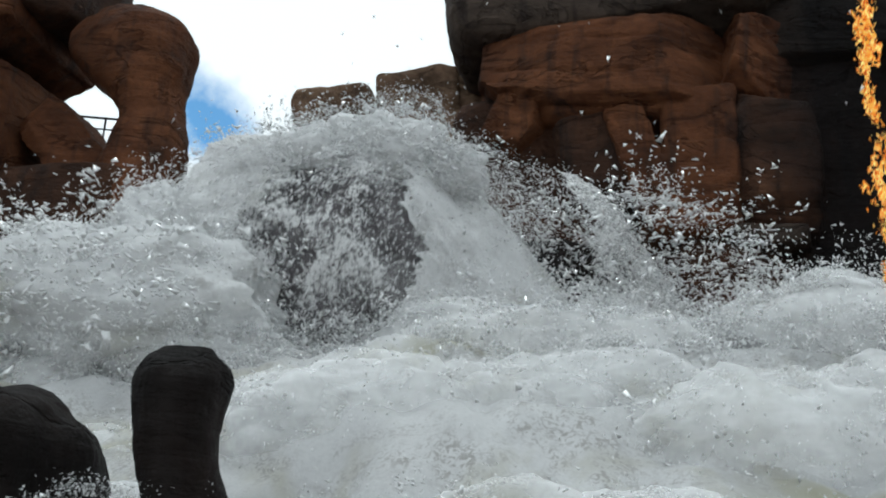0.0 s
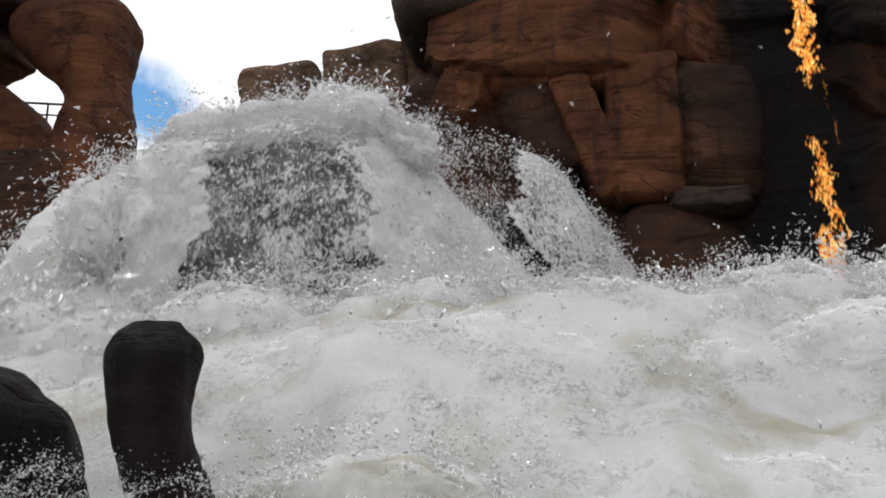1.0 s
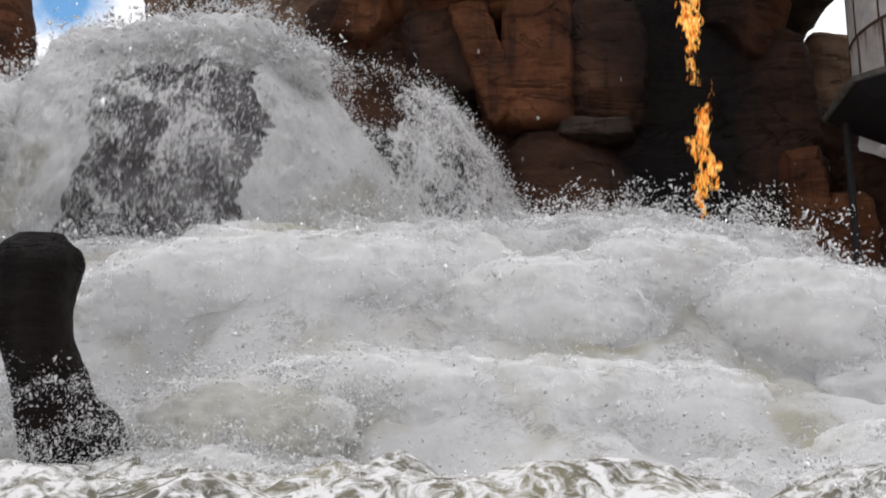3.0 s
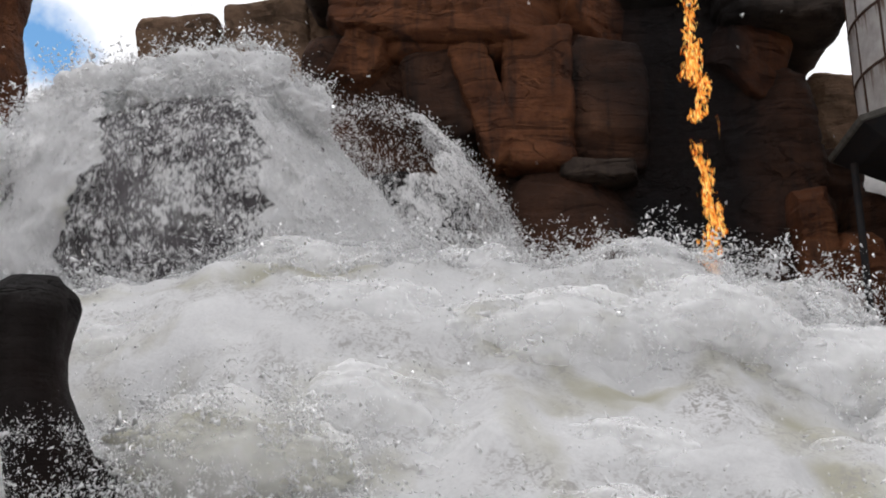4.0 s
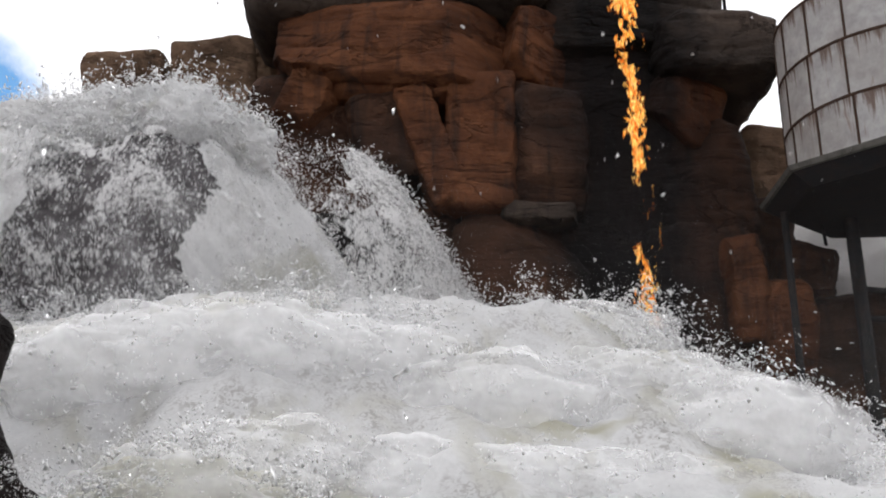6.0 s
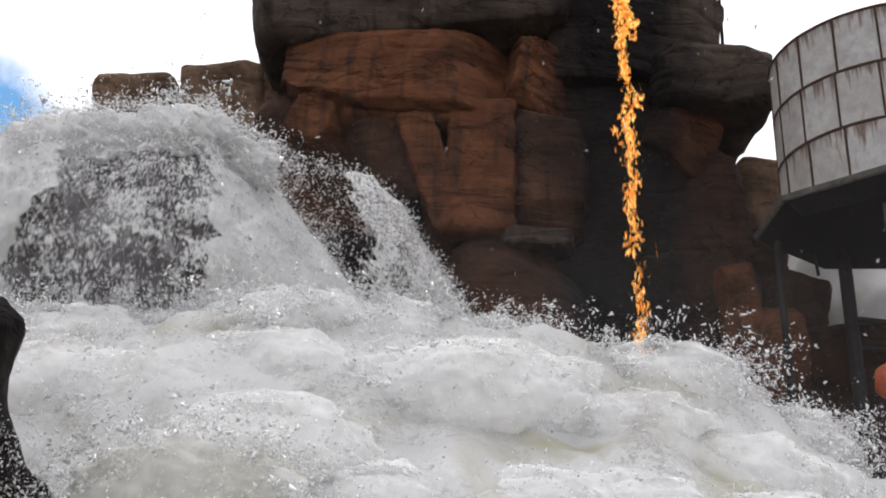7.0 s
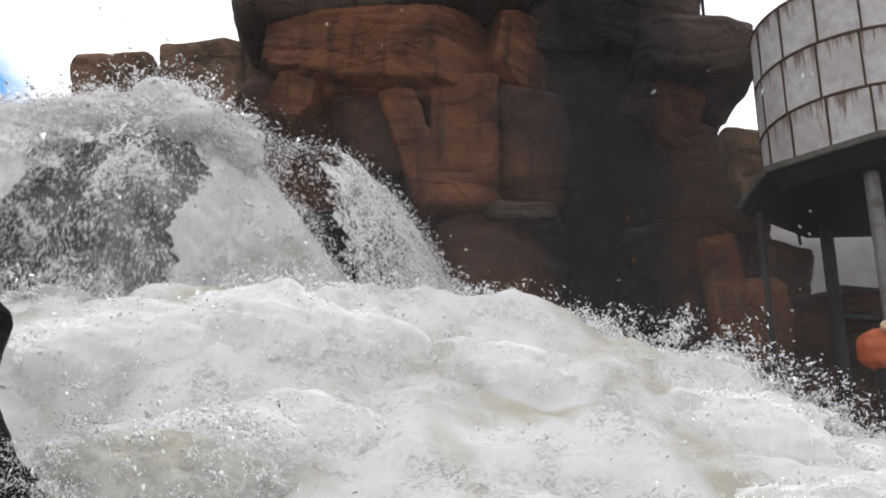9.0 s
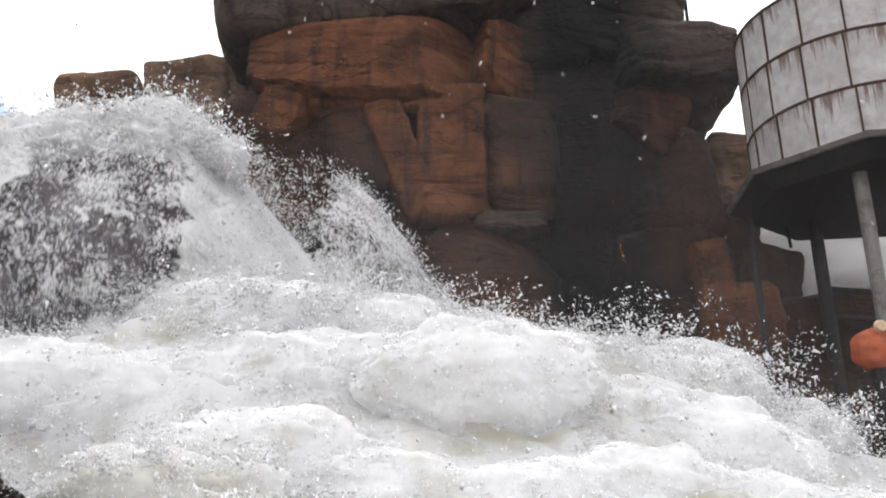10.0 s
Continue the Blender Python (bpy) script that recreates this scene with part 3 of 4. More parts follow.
def tank():
    cx, cy = TANK
    r, lo, hi, rows, cols = 1.95, 7.6, 10.5, 3, 18
    t = thing("water_tank", "round white riveted steel tank with rust streaks", "tank")
    # the shell, pressed a little hollow between its seams
    verts, faces, nz, na = [], [], 36, 216
    for j in range(nz + 1):
        z = lo + (hi - lo) * j / nz
        for i in range(na):
            a = 2 * math.pi * i / na
            u, v = (i / na * cols) % 1, (j / nz * rows) % 1
            rr = r - 0.018 * (math.sin(math.pi * u) * math.sin(math.pi * v)) ** 0.5
            verts.append((cx + rr * math.cos(a), cy + rr * math.sin(a), z))
    faces = [(j * na + i, j * na + (i + 1) % na, (j + 1) * na + (i + 1) % na, (j + 1) * na + i) for j in range(nz) for i in range(na)]
    part("shell", mesh_of("shell", verts, faces), TANK_PAINT, t)
    lid = bmesh.new()
    bmesh.ops.create_cone(lid, cap_ends=True, segments=72, radius1=r - 0.05, radius2=r - 0.5, depth=0.25, matrix=pose(cx, cy, hi + 0.05))
    part("lid", lid, DECK, t)
    for j in range(rows + 1):
        z = lo + (hi - lo) * j / rows
        hoop = bmesh.new()
        ring = []
        for i in range(96):
            a = 2 * math.pi * i / 96
            ring.append([hoop.verts.new((cx + (r + dr) * math.cos(a), cy + (r + dr) * math.sin(a), z + dz))
                         for dr, dz in ((-0.03, -0.028), (0.016, -0.02), (0.016, 0.02), (-0.03, 0.028))])
        for i in range(96):
            p, q = ring[i], ring[(i + 1) % 96]
            for k in range(3):
                hoop.faces.new((p[k], q[k], q[k + 1], p[k + 1]))
        part("hoop", hoop, SEAM, t)
    for j in range(rows):
        for i in range(cols):
            a = 2 * math.pi * (i + (0.0 if j % 2 else 0.08)) / cols
            z0, z1 = lo + (hi - lo) * j / rows, lo + (hi - lo) * (j + 1) / rows
            p = (cx + (r + 0.004) * math.cos(a), cy + (r + 0.004) * math.sin(a))
            seam = box(bmesh.new(), (-0.02, -0.017, 0), (0.008, 0.017, z1 - z0))
            bmesh.ops.transform(seam, matrix=pose(*p, z0, 0, 0, math.degrees(a)), verts=seam.verts)
            part("seam", seam, SEAM, t)
    p = thing("tank_platform", "dark octagonal platform on steel legs under the tank", "platform")
    slab = bmesh.new()
    bmesh.ops.create_cone(slab, cap_ends=True, segments=8, radius1=2.47, radius2=2.5, depth=0.1, matrix=pose(cx, cy, lo - 0.05, 0, 0, 18))
    bmesh.ops.bevel(slab, geom=slab.edges[:], offset=0.015, segments=1, affect="EDGES")
    part("deck", slab, DECK, p)
    hopper = bmesh.new()
    bmesh.ops.create_cone(hopper, cap_ends=True, segments=8, radius1=2.1, radius2=2.42, depth=0.22, matrix=pose(cx, cy, lo - 0.21, 0, 0, 18))
    part("underframe", hopper, STEEL, p)
    for x, y, m in ((7.1, 15.6, STEEL), (6.95, 13.4, GREY_STEEL), (5.85, 15.3, STEEL), (9.3, 13.6, GREY_STEEL), (9.2, 16.2, STEEL)):
        bar("leg", (x, y, -0.6), (x, y, lo - 0.3), 0.06 if x < 6 else 0.115, m, p, sides=14)
    for z in (5.55, 6.05):
        bar("brace", (7.1, 15.6, z), (9.2, 16.2, z), 0.05, STEEL, p)
    bar("pipe", (6.75, 15.9, 6.9), (6.65, 15.9, 8.0), 0.03, STEEL, p)
    v = thing("valve_housing", "orange painted housing with a round cream cap", "valve", at=(6.55, 13.0, 0.1))
    hood = boulder_mesh("hood", (0.34, 0.27, 0.3), 2, n=12, square=2.6, rough=0.03, strata=0)
    part("hood", hood, ORANGE, v).location = (0, 0, 4.35)
    cap = bmesh.new()
    bmesh.ops.create_cone(cap, cap_ends=True, segments=24, radius1=0.09, radius2=0.075, depth=0.08, matrix=pose(-0.02, -0.3, 4.62, 90))
    bmesh.ops.bevel(cap, geom=cap.edges[:], offset=0.008, segments=1, affect="EDGES")
    part("cap", cap, CREAM, v, "round cream cap")
    bar("stand", (0, 0, -0.6), (0, 0, 4.2), 0.12, STEEL, v)


# ---- water ----
def drops_mesh(name, centres, sizes, long_=2.0):
    """Drops and shreds of water: four-sided grains, drawn out in random directions."""
    n = len(centres)
    d = np.random.normal(size=(n, 3))
    d /= np.linalg.norm(d, axis=1, keepdims=True)
    e = np.cross(d, np.random.normal(size=(n, 3)))
    e /= np.linalg.norm(e, axis=1, keepdims=True)
    f = np.cross(d, e)
    k = sizes[:, None]
    stretch = 1 + (long_ - 1) * np.random.rand(n, 1) ** 2 * 2
    long_half = d * k * stretch
    v = np.stack([centres + long_half + e * k * 0.4, centres + long_half - e * k * 0.4, centres - long_half * 0.8 + f * k, centres - long_half * 0.8 - f * k], 1)
    tri = np.array([(0, 2, 1), (0, 1, 3), (0, 3, 2), (1, 2, 3)])
    faces = (np.arange(n)[:, None, None] * 4 + tri[None]).reshape(-1, 3)
    return mesh_of(name, v.reshape(-1, 3), faces)


def roller_radius(u, power=0.5):
    return max(0.0, 1 - u * u) ** power


def surge_body(name, rx, r, seed, rough, nu=60, na=90):
    """A tumbling lump of foam about the x axis."""
    verts, faces = [], []
    for i in range(nu + 1):
        u = -math.cos(math.pi * i / nu) * 0.999
        for k in range(na):
            a = 2 * math.pi * k / na
            w = roller_radius(u)
            p = Vector((u, w * math.cos(a), w * math.sin(a)))
            q = p * 1.0 + Vector((seed * 3.7, seed, 0))
            d = 1 + rough * (1.0 * fbm(q * 1.2, 3) + 0.55 * fbm(q * 3.2, 4) + 0.16 * fbm(q * 8.0, 3))
            verts.append((rx * u * d, r * p.y * d, r * p.z * d))
    faces = [(i * na + k, i * na + (k + 1) % na, (i + 1) * na + (k + 1) % na, (i + 1) * na + k) for i in range(nu) for k in range(na)]
    return mesh_of(name, verts, faces)


def shell_points(n, rx, r, spread, seed, clump=2.2, sparse=0.0, leap=0.3):
    """Points scattered about such a lump, thick near it and thin outside, in clumps."""
    rng = np.random.RandomState(seed)
    out = []
    jets = [(rng.uniform(-0.9, 0.9), rng.uniform(0, 2 * math.pi), rng.uniform(0.2, 0.85)) for _ in range(130)]
    while len(out) < n:
        u = rng.uniform(-1, 1)
        a = rng.uniform(0, 2 * math.pi)
        w = roller_radius(u, 0.5)
        p = Vector((u, w * math.cos(a), w * math.sin(a)))
        c = 0.5 + 0.9 * noise.noise(p * clump + Vector((seed, 0, 0)))
        if rng.rand() > c - sparse:
            continue
        d = 0.96 + rng.exponential(spread) * (0.4 + max(0, c))
        if rng.rand() < leap:
            j = jets[rng.randint(len(jets))]
            d = 0.95 + j[2] * rng.rand() ** 1.4
            u, a = min(0.98, max(-0.98, j[0] + rng.normal() * 0.035)), j[1] + rng.normal() * 0.07 + 0.5 * (d - 1)
            w = roller_radius(u, 0.5)
            p = Vector((u, w * math.cos(a), w * math.sin(a)))
        out.append((rx * p.x * d, r * p.y * d, r * p.z * d))
    return np.array(out)


SURGES, ROLLS, CRESTS, RIMS = [], [], [], []


def torrent():
    """Rows of foam surges that tumble down the bed."""
    kinds, near = [], []
    for s in range(4):
        body = surge_body("foam_body", 1.0, 0.5, s + 1, 0.17)
        body.materials.append(FOAM)
        for list_, shape, count, spread, big, long_ in ((kinds, body, 2000, 0.08, 0.0034, 1.8), (CRESTS, body, 11000, 0.16, 0.0034, 1.9), (near, None, 1100, 0.10, 0.0040, 2.0), (RIMS, None, 4500, 0.10, 0.0042, 1.9)):
            pts = shell_points(count, *((1.18, 0.63) if shape else (1.3, 0.8)), spread, s + 5, 2.6, leap=0.8 if list_ is CRESTS else 0.22)
            spray = drops_mesh("spray", pts, np.random.gamma(1.6, big, len(pts)) + 0.0025, long_)
            spray.materials.append(DROPS)
            list_.append((shape, spray))
    froth = [surge_body("froth", 1.14, 0.6, s + 11, 0.2) for s in range(4)]
    rng = random.Random(4)
    rows = [(9.7, 0.30, 1.0, -7.5, 6.2, 0.9, CRESTS), (8.6, 0.14, 0.98, -6.0, 5.4, 1.05, kinds),
            (7.4, 0.08, 0.88, -5.0, 4.8, 0.98, kinds), (6.3, 0.04, 0.78, -2.0, 4.2, 0.9, kinds), (5.3, 0.05, 0.6, -3.8, 3.5, 0.85, near), (4.6, 0.0, 0.5, -3.0, 2.9, 0.75, near)]
    n = 0
    for y, lift, size, x0, x1, step, choice in rows:
        x = x0
        while x < x1:
            if abs(x + 3.0) > 0.75 * size + 0.3 or y > 7.6 or y < 5.5:
                s = size * rng.uniform(0.82, 1.1)
                body, spray = choice[n % 4]
                ob = thing("foam_surge", "churning white surge of foam and spray in the torrent", "water", "surges of the torrent", "stuff")
                if body:
                    part("foam_body", body, FOAM, ob)
                    part("froth", froth[n % 4], FROTH, ob, "soft translucent froth")
                part("spray", spray, DROPS, ob)
                ob.scale = (s,) * 3
                yy = y + rng.uniform(-0.25, 0.25)
                SURGES.append((ob, x, yy, slope_height(x, yy) + lift * s, rng.uniform(0, 360), rng.uniform(70, 125), rng.uniform(0, 6.28), rng.uniform(-10, 10), s))
                n += 1
            x += step * rng.uniform(0.85, 1.2)


DOME = ((-2.9, -2.3, -1.9, -0.8, 0.2, 0.8, 1.4, 1.9, 2.35, 2.6), (1.3, 1.95, 2.35, 2.42, 2.5, 2.25, 1.62, 1.03, 0.45, 0.08))
THIN = ((-1.6, -1.0, -0.4, 0.2, 0.75, 1.3, 1.8, 2.1), (2.6, 2.8, 2.85, 2.65, 2.15, 1.4, 0.55, 0.1))


def veil(name, profile, x0, x1, density, count, seed, spread=0.05, size=0.0055):
    """Drops and shreds about a poured shell; density(x) along its axis thins them."""
    rng = np.random.RandomState(seed)
    out = []
    while len(out) < count:
        x = rng.uniform(x0, x1)
        a = rng.uniform(0, 2 * math.pi)
        r = float(np.interp(x, *profile))
        p = Vector((x, r * math.cos(a), r * math.sin(a)))
        c = noise.noise(p * 1.3 + Vector((seed, 0, 0))) * 0.9 + 0.8 * noise.noise(p * 3.4)
        if rng.rand() > density(x) * (0.6 + c):
            continue
        r += rng.normal() * spread + 0.03
        out.append((x + rng.normal() * spread, r * math.cos(a), r * math.sin(a)))
    pts = np.array(out)
    return drops_mesh(name, pts, rng.gamma(2.0, size / 2, len(pts)) + 0.004, 1.9)


def poured(name, profile, x0, x1, seed, scale=1.0, ragged=1.0, nu=70, na=260):
    """A shell of water pouring over the axis between two places on it, with ragged edges."""
    verts = []
    for i in range(nu + 1):
        for k in range(na):
            a = 2 * math.pi * k / na
            edge = Vector((math.cos(a), math.sin(a), seed)) * 1.6
            tear = ragged * (0.40 * fbm(edge * 1.4, 3) + 0.09 * noise.noise(edge * 14) + 0.09 * noise.noise(edge * 31))
            x = x0 + tear + (x1 - x0 - tear) * i / nu
            r = scale * float(np.interp(x, *profile))
            p = Vector((x, r * math.cos(a), r * math.sin(a)))
            d = 1 + 0.05 * fbm(p * 0.9 + Vector((seed, 0, 0)), 3) + 0.035 * fbm(p * 3.0, 3) + 0.02 * abs(fbm(p * 8.0, 2))
            verts.append((x, p.y * d, p.z * d))
    faces = [(i * na + k, i * na + (k + 1) % na, (i + 1) * na + (k + 1) % na, (i + 1) * na + k) for i in range(nu) for k in range(na)]
    return mesh_of(name, verts, faces)


def falls():
    """The domed fall, the thinner fall behind it, and the one behind the tank: shells of water that pour over."""
    def dome_density(x):
        return float(np.interp(x, (-2.6, -1.7, 0.4, 0.9, 2.6), (0.4, 0.75, 0.75, 0.3, 0.25)))

    d = thing("domed_waterfall", "domed white waterfall bursting over a dark boulder", "waterfall", "falls of the canyon", "stuff")
    part("white_sheet", poured("white_sheet", DOME, 0.85, 2.6, 4), FOAM, d)
    part("white_sheet", poured("white_sheet", DOME, -1.05, -2.9, 5), FOAM, d)
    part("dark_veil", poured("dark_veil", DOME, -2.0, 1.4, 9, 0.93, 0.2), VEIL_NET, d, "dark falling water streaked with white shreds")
    part("torn_skin", poured("torn_skin", DOME, -2.5, 2.3, 14, 1.015, 0.5), SHREDS, d, "torn white shreds of falling water")
    part("soft_spray", poured("soft_spray", DOME, -2.7, 2.4, 21, 1.05, 0.6), SOFT_VEIL, d, "soft white haze of spray")
    part("spray", veil("spray", DOME, -2.6, 2.5, dome_density, 40000, 2, 0.08, 0.0062), DROPS, d)
    ROLLS.append((d, -3.5, 12.2, 5.0, 118))
    m = thing("misty_fall", "thick white misty edge of the domed waterfall", "waterfall", "falls of the canyon", "stuff")
    part("foam_body", surge_body("foam_body", 1.45, 1.8, 17, 0.12, 80, 140), FOAM, m)
    pts = shell_points(9000, 1.5, 1.85, 0.05, 77)
    part("spray", drops_mesh("spray", pts, np.random.gamma(1.6, 0.005, len(pts)) + 0.003, 2.4), DROPS, m)
    ROLLS.append((m, -6.5, 12.2, 4.85, 96))
    # the rolling white crest of the dome and of the thinner fall
    rng = random.Random(9)
    for i, (x, y, z, rx, r) in enumerate(((-5.75, 10.5, 5.6, 0.5, 0.7), (-4.75, 11.0, 6.75, 0.75, 0.50), (-4.0, 10.95, 6.85, 0.7, 0.46), (-3.2, 10.95, 6.92, 0.7, 0.5), (-2.55, 11.1, 6.7, 0.5, 0.36), (-5.35, 11.1, 6.2, 0.6, 0.6), (-5.5, 10.7, 5.3, 0.6, 0.7))):
        ob = thing("foam_crest", "rolling white crest of water along a fall", "water", "crests of the falls", "stuff")
        part("foam_body", surge_body("foam_body", rx, r, 50 + i, 0.3), FOAM, ob)
        pts = shell_points(4600, rx * 1.05, r * 1.15, 0.16, 90 + i)
        part("spray", drops_mesh("spray", pts, rng.uniform(0.9, 1.1) * np.random.gamma(1.6, 0.0042, len(pts)) + 0.003, 1.9), DROPS, ob)
        ROLLS.append((ob, x, y, z, rng.uniform(90, 130)))
    for i, (x, y, z, s) in enumerate(((-1.6, 5.4, 1.6, 0.55), (-3.65, 5.8, 2.0, 0.5), (-1.75, 6.5, 2.1, 0.8))):
        ob = thing("foam_surge", "white foam breaking round the foot of a black rock", "water", "surges of the torrent", "stuff")
        part("foam_body", CRESTS[i][0] if i < 2 else surge_body("foam_body", 1.0, 0.46, 71, 0.34), FOAM if i < 2 else THIN_WATER, ob)
        part("froth", surge_body("froth", 1.14, 0.58, 75 + i, 0.25), FROTH, ob, "soft translucent froth")
        part("spray", CRESTS[i][1], DROPS, ob)
        ob.scale = (s, s, s)
        SURGES.append((ob, x, y, z, 70 * i, rng.uniform(80, 110), rng.uniform(0, 6.28), 0, s))
    for i, (x, y, z, s) in enumerate(((-4.3, 11.8, 7.3, 0.5), (-3.2, 11.7, 7.45, 0.5), (-2.3, 11.7, 6.8, 0.5), (-1.75, 11.5, 5.9, 0.5), (-6.0, 11.2, 5.0, 0.9), (-7.2, 11.5, 5.2, 0.9),
                                      (-2.6, 5.6, 2.25, 0.40), (-3.0, 5.4, 1.95, 0.36), (-3.3, 5.6, 2.4, 0.36), (-2.35, 5.5, 1.9, 0.42))):
        ob = thing("foam_surge", "leaping white spray round the rocks and falls", "water", "surges of the torrent", "stuff")
        part("spray", RIMS[i % 4][1], DROPS, ob)
        ob.scale = (s * 0.8, s, s)
        SURGES.append((ob, x, y, z - 0.1, 80 * i, rng.uniform(95, 130), rng.uniform(0, 6.28), 0, s * 0.6))
    t = thing("thin_waterfall", "thin grey waterfall arching out from the cliff", "waterfall", "falls of the canyon", "stuff")
    part("torn_sheet", poured("torn_sheet", THIN, 0.15, 2.1, 6, 1.0, 1.4), SHEET, t, "thin torn sheet of white water")
    part("spray", veil("spray", THIN, -1.5, 2.0, lambda x: float(np.interp(x, (-1.5, 0.2, 0.8, 2), (0.2, 0.25, 0.8, 0.7))), 20000, 6, 0.09, 0.0062), DROPS, t)
    ROLLS.append((t, -1.3, 14.6, 5.15, 105))
    b = thing("rear_waterfall", "white waterfall behind the tank legs", "waterfall", "falls of the canyon", "stuff")
    part("foam_body", surge_body("foam_body", 4.0, 3.1, 7, 0.10), FOAM, b)
    ROLLS.append((b, 10.7, 20.6, 6.7, 80))
    for x, y, z, s in ((-3.6, 12.4, 5.0, (1.3, 1.4, 1.5)), (-1.6, 14.9, 5.2, (1.4, 1.7, 1.9))):
        rock = thing("fall_boulder", "wet dark boulder under the falling water", "rock", "boulders under the falls")
        part("rock_block", boulder_mesh("rock_block", s, int(x * 10), n=22, square=2.3, rough=0.14), WET_ROCK, rock)
        rock.location = (x, y, z)


BURSTS = []


def bursts():
    """The first burst of the flood, which leaps high and falls back."""
    for i, (x, y, z, s) in enumerate(((-7.2, 10.2, 4.6, 1.5), (-5.7, 10.0, 4.6, 1.35), (-1.6, 10.0, 3.9, 0.9), (-0.6, 12.8, 5.2, 1.35))):
        b = thing("spray_burst", "bursting cloud of white spray above the flood", "water", "first burst", "stuff")
        if i < 3:
            part("foam_body", surge_body("foam_body", 1.12, 0.74, 20 + i, 0.24, 80, 120), FOAM, b)
        pts = shell_points(9000, 1.17, 0.8, 0.085 if i < 3 else 0.11, 30 + i)
        part("spray", drops_mesh("spray", pts, np.random.gamma(1.6, 0.0042, len(pts)) + 0.0026, 2.0), DROPS, b)
        b.scale = (s * 1.25, s, s * 0.95)
        BURSTS.append((b, x, y, z, i))


def loose_drops():
    """Single drops that fall before the cliff."""
    rng = np.random.RandomState(12)
    a, x = rng.uniform(0, 2 * math.pi, 230), rng.uniform(-6, 7, 230)
    r = rng.uniform(3.6, 5.6, 230)
    pts = np.stack([x, r * np.cos(a), r * np.sin(a)], 1)
    d = part("falling_drops", drops_mesh("falling_drops", pts, rng.uniform(0.012, 0.03, 230), 1.5), DROPS)
    tagged(d, "single bright drops of water falling before the cliff", "water", kind="stuff")
    ROLLS.append((d, 0.5, 17.0, 8.6, 62))


MISTS = []


def mist():
    """Fine spray that drifts up before the cliff as the flood goes on."""
    rng = np.random.RandomState(21)
    n = 5000
    pts = np.stack([rng.uniform(-4.5, 6.5, n), rng.uniform(-1.2, 1.2, n), rng.uniform(-6, 5, n)], 1)
    pts = pts[rng.rand(n) < np.interp(pts[:, 2], (-6, -3, 2, 5), (1, 0.9, 0.6, 0.15))]
    m = part("drifting_mist", drops_mesh("drifting_mist", pts, rng.uniform(0.003, 0.0055, len(pts)), 1.2), DROPS)
    for k in range(2):
        xs, zs = np.linspace(-6, 8, 40), np.linspace(-6, 5.5, 36)
        verts = [(x, -1.5 + 2.2 * k + 0.9 * fbm(Vector((x * 0.3, z * 0.3, 5 * k)), 3) + 0.02 * x * x, z) for z in zs for x in xs]
        faces = [(j * 40 + i, j * 40 + i + 1, j * 40 + i + 41, j * 40 + i + 40) for j in range(35) for i in range(39)]
        bank = part("mist_bank", mesh_of("mist_bank", verts, faces), MIST)
        MISTS.append(tagged(bank, "thin bank of hanging mist before the cliff", "mist", kind="stuff"))
    MISTS.append(tagged(m, "fine white mist drifting up before the cliff", "water", kind="stuff"))


# ---- fire ----
FLAMES, EMBERS = [], []


def flame_mesh(seed, length, width, licks):
    rng = np.random.RandomState(seed)
    mesh = bmesh.new()
    for _ in range(licks):
        z = rng.uniform(-0.5, 0.5) * length
        w = width * (1 - 0.6 * abs(2 * z / length)) * rng.uniform(0.14, 0.5)
        x, y = rng.normal(0, width * 0.5) + 0.5 * width * math.sin(z * 5 + seed), rng.normal(0, width * 0.3)
        m = pose(x, y, z, rng.uniform(-35, 35), rng.uniform(-35, 35), rng.uniform(0, 360)) @ Matrix.Diagonal((w * 0.42, w * 0.3, w * rng.uniform(0.8, 1.9), 1))
        made = bmesh.ops.create_icosphere(mesh, subdivisions=2, radius=1, matrix=m)
        for v in made["verts"]:
            v.co += Vector([noise.noise(v.co * 14 + Vector((k * 9, seed, 0))) for k in range(3)]) * width * 0.45
    return mesh


def fire():
    for i in range(26):
        f = thing("flame", "falling tongue of burning orange fuel", "flame", "burning stream", "stuff", at=(3.3, 15.3, 3))
        part("flame_lick", flame_mesh(i + 1, *((0.8 + 0.3 * (i % 3), 0.085 + 0.025 * (i % 4), 110) if i % 5 else (0.5, 0.03, 16))), FIRE, f)
        FLAMES.append(f)
    for i in range(3):
        f = thing("ember", "small falling shred of flame", "flame", "burning stream", "stuff", at=(3.6, 15.4, 3))
        part("flame_lick", flame_mesh(i + 40, 0.3, 0.028, 8), FIRE, f)
        EMBERS.append(f)
    pipe = thing("fuel_pipe", "dark steel pipe at the cliff top feeding the fire", "pipe")
    bar("tube", (3.28, 17.5, 13.6), (3.28, 15.2, 13.6), 0.09, STEEL, pipe, sides=14)


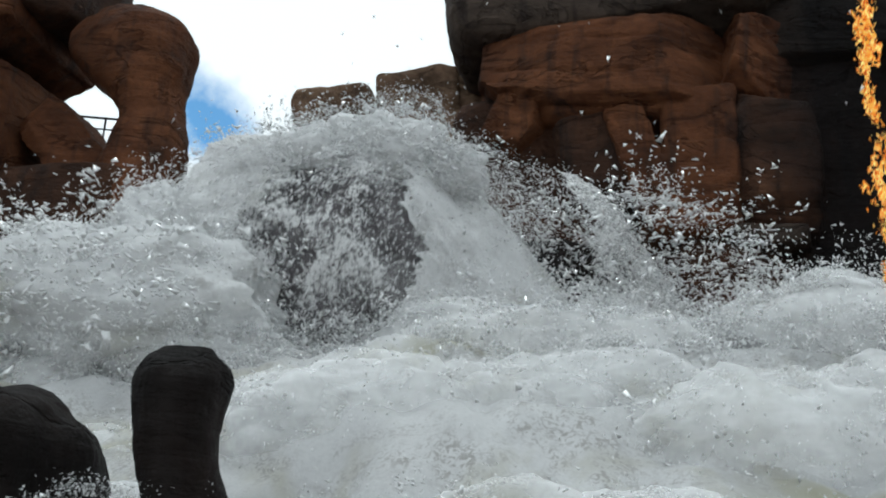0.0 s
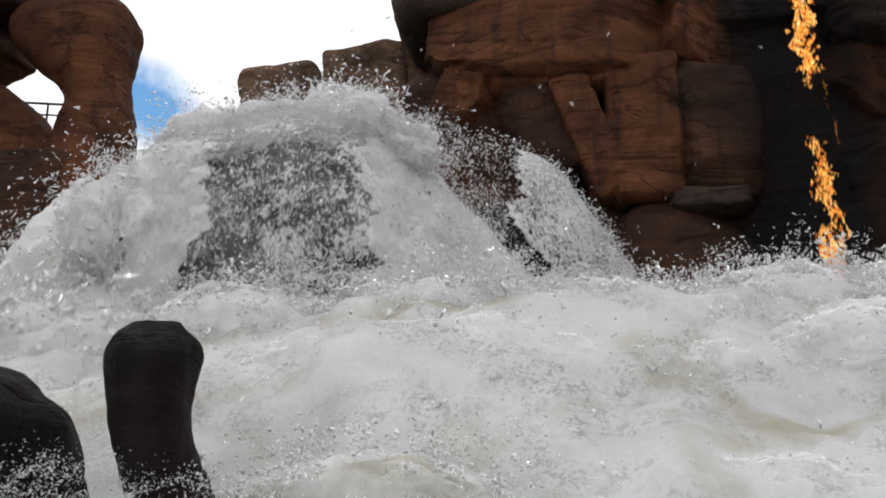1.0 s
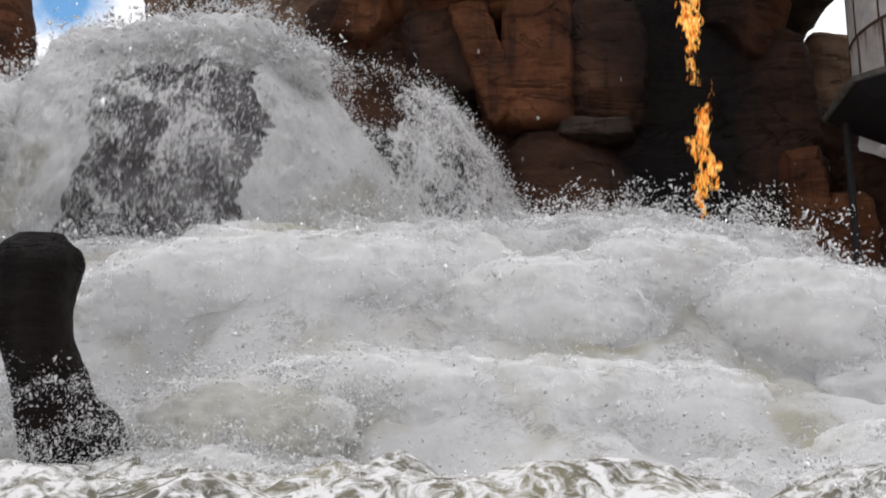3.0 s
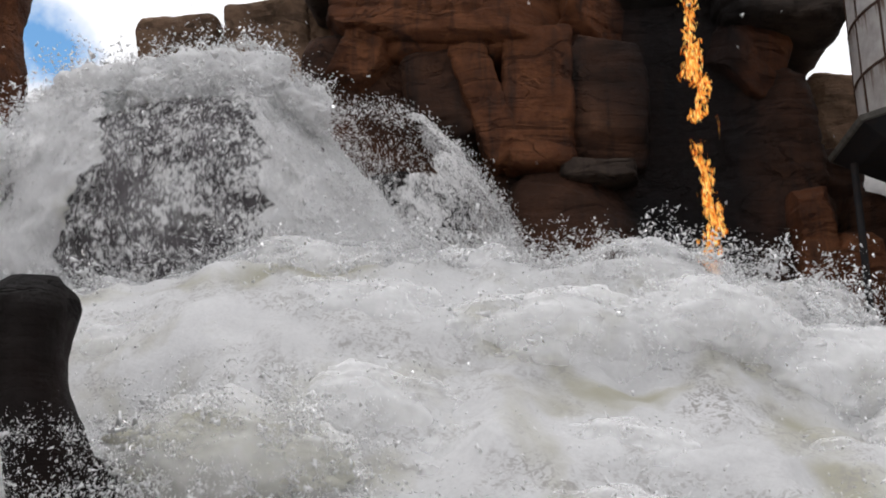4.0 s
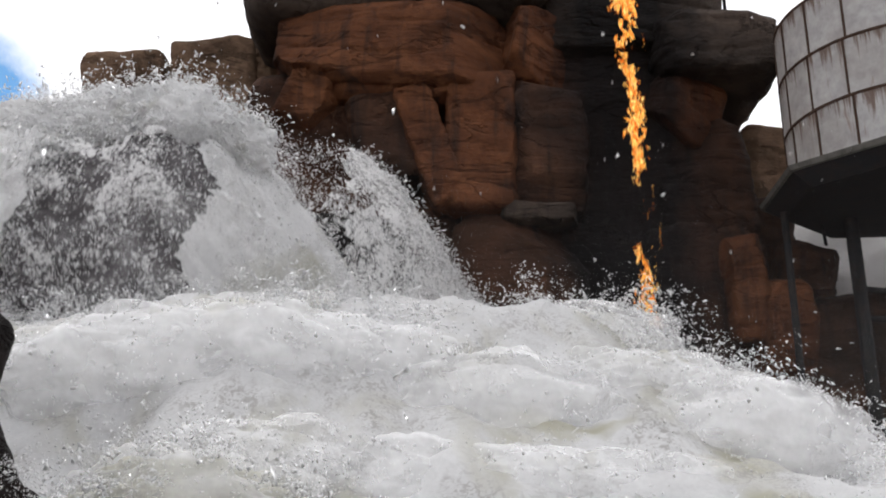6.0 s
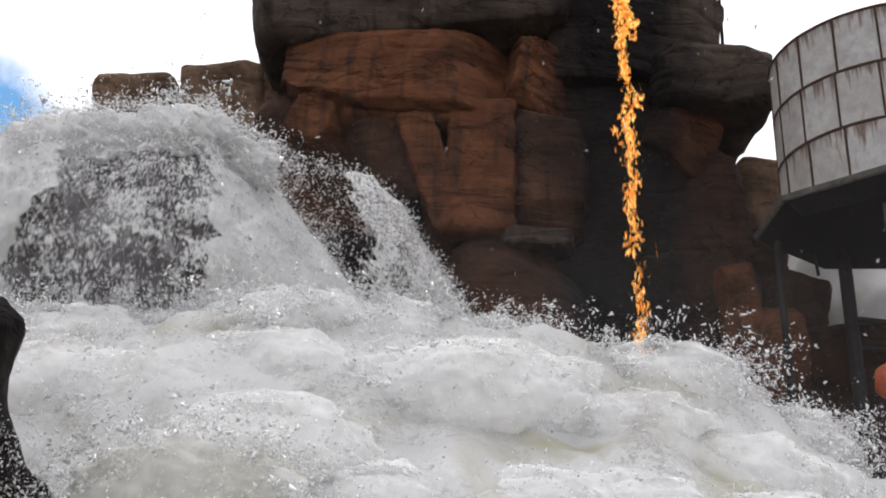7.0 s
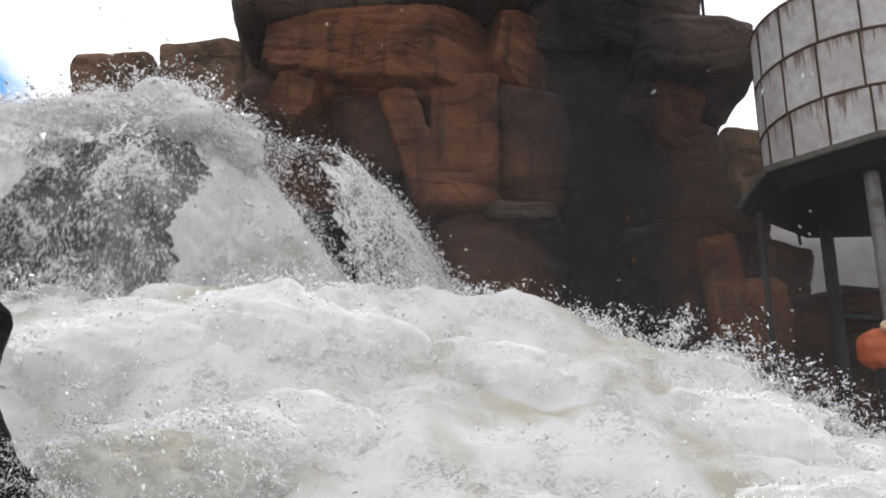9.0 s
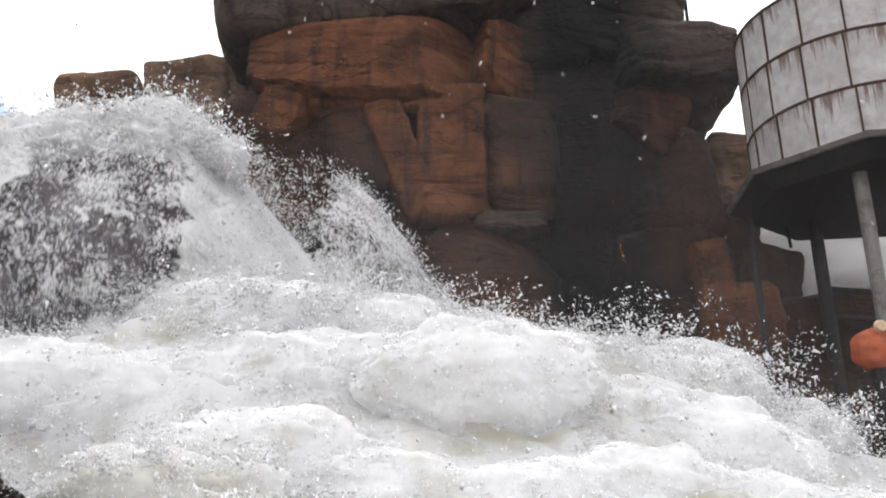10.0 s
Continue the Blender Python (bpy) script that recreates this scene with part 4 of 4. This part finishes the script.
# ---- what moves ----
def motions():
    times = [0.25 * k for k in range(41)]
    for ob, x, y, z, a, speed, phase, tilt, s in SURGES:
        walk(ob, [(t, pose(x + 0.10 * s * math.sin(1.3 * t + phase), y - 0.15 * s * math.sin(1.9 * t + phase),
                           z + 0.15 * s * math.sin(2.3 * t + 2 * phase) + (0.3 * max(0.0, 1 - t / 3) + 0.13 * math.sin(3.1 * t + 3 * phase) if y > 9 else 0.0) + (0.45 * min(1.0, max(0.0, (6.4 - t) / 1.4)) * min(1.0, (x - 0.2) / 1.6) if x > 0.2 and y > 8 else 0.0), a + speed * t, 0, tilt)) for t in times])
    for i, ob in enumerate(SWAYS):
        walk(ob, [(t, pose(0.12 * math.sin(1.1 * t + i), -0.16 * math.sin(1.7 * t + i), 0.07 * math.sin(2.3 * t))) for t in times])
    for ob, x, y, z, speed in ROLLS:
        walk(ob, [(t, pose(x, y, z, speed * t + 40)) for t in times])
    for ob, x, y, z, i in BURSTS:
        rows = []
        for k in range(0, 101, 2):
            t = k / 10
            rise = (0.1 + 2.0 * t - 3.0 * t * t) if i < 3 else (0.7 + 0.1 * t - 3.5 * t * t)
            rows.append((t, pose(x, y, max(1.2 if i < 3 else 2.6, z + rise), 60 * min(t, 1.6) + 30 * i)))
        walk(ob, rows)
    for ob in MISTS:
        walk(ob, [(t, pose(1.6 + 0.1 * math.sin(t), 13.6, -4.5 + 12.0 * min(1.0, max(0.0, (t - 2.0) / 6.5)), 0, 0, 2 * math.sin(0.8 * t))) for t in times])
    cycle, fall = 2.4, 1.7
    for i, ob in enumerate(FLAMES):
        rng = random.Random(i)
        dx, dy = rng.uniform(-0.06, 0.06) + (0.0 if i % 5 else 0.24), rng.uniform(-0.08, 0.08)
        rows = []
        for k in range(101):
            t = k / 10
            p = (min(t, 7.68) + i * cycle / len(FLAMES)) % cycle
            drop = 30 * max(0.0, t - 7.68)
            if p < fall:
                u = p / fall
                x, y, z = 3.3 + 0.22 * u + dx, 15.3 + dy, 13.4 - 10.6 * (0.55 * u + 0.45 * u * u)
            else:
                u = (p - fall) / (cycle - fall)
                if u < 0.25:
                    x, y, z = 3.4, 15.3 + 12 * u, 2.8
                elif u < 0.8:
                    x, y, z = 3.4, 18.3, 2.8 + (u - 0.25) / 0.55 * 8.6
                else:
                    x, y, z = 3.35, 18.3 - 15 * (u - 0.8), 11.4 + 10 * (u - 0.8)
            if drop:
                z = max(2.6, z - drop) if p < fall else z
            rows.append((t, pose(x, y, z, 0, 0, 40 * math.sin(1.7 * t + i))))
        walk(ob, rows)
    for i, ob in enumerate(EMBERS):
        walk(ob, [(t / 10, pose(3.55 + 0.05 * i, 15.45, 7.6 - 0.55 * i + 0.25 * math.sin(t * 0.41 + 2 * i), 0, 0, t * 3)) for t in range(0, 101, 4)])


ground()
pool()
cliff()
left_rocks()
rails()
tank()
torrent()
falls()
bursts()
loose_drops()
mist()
fire()
motions()
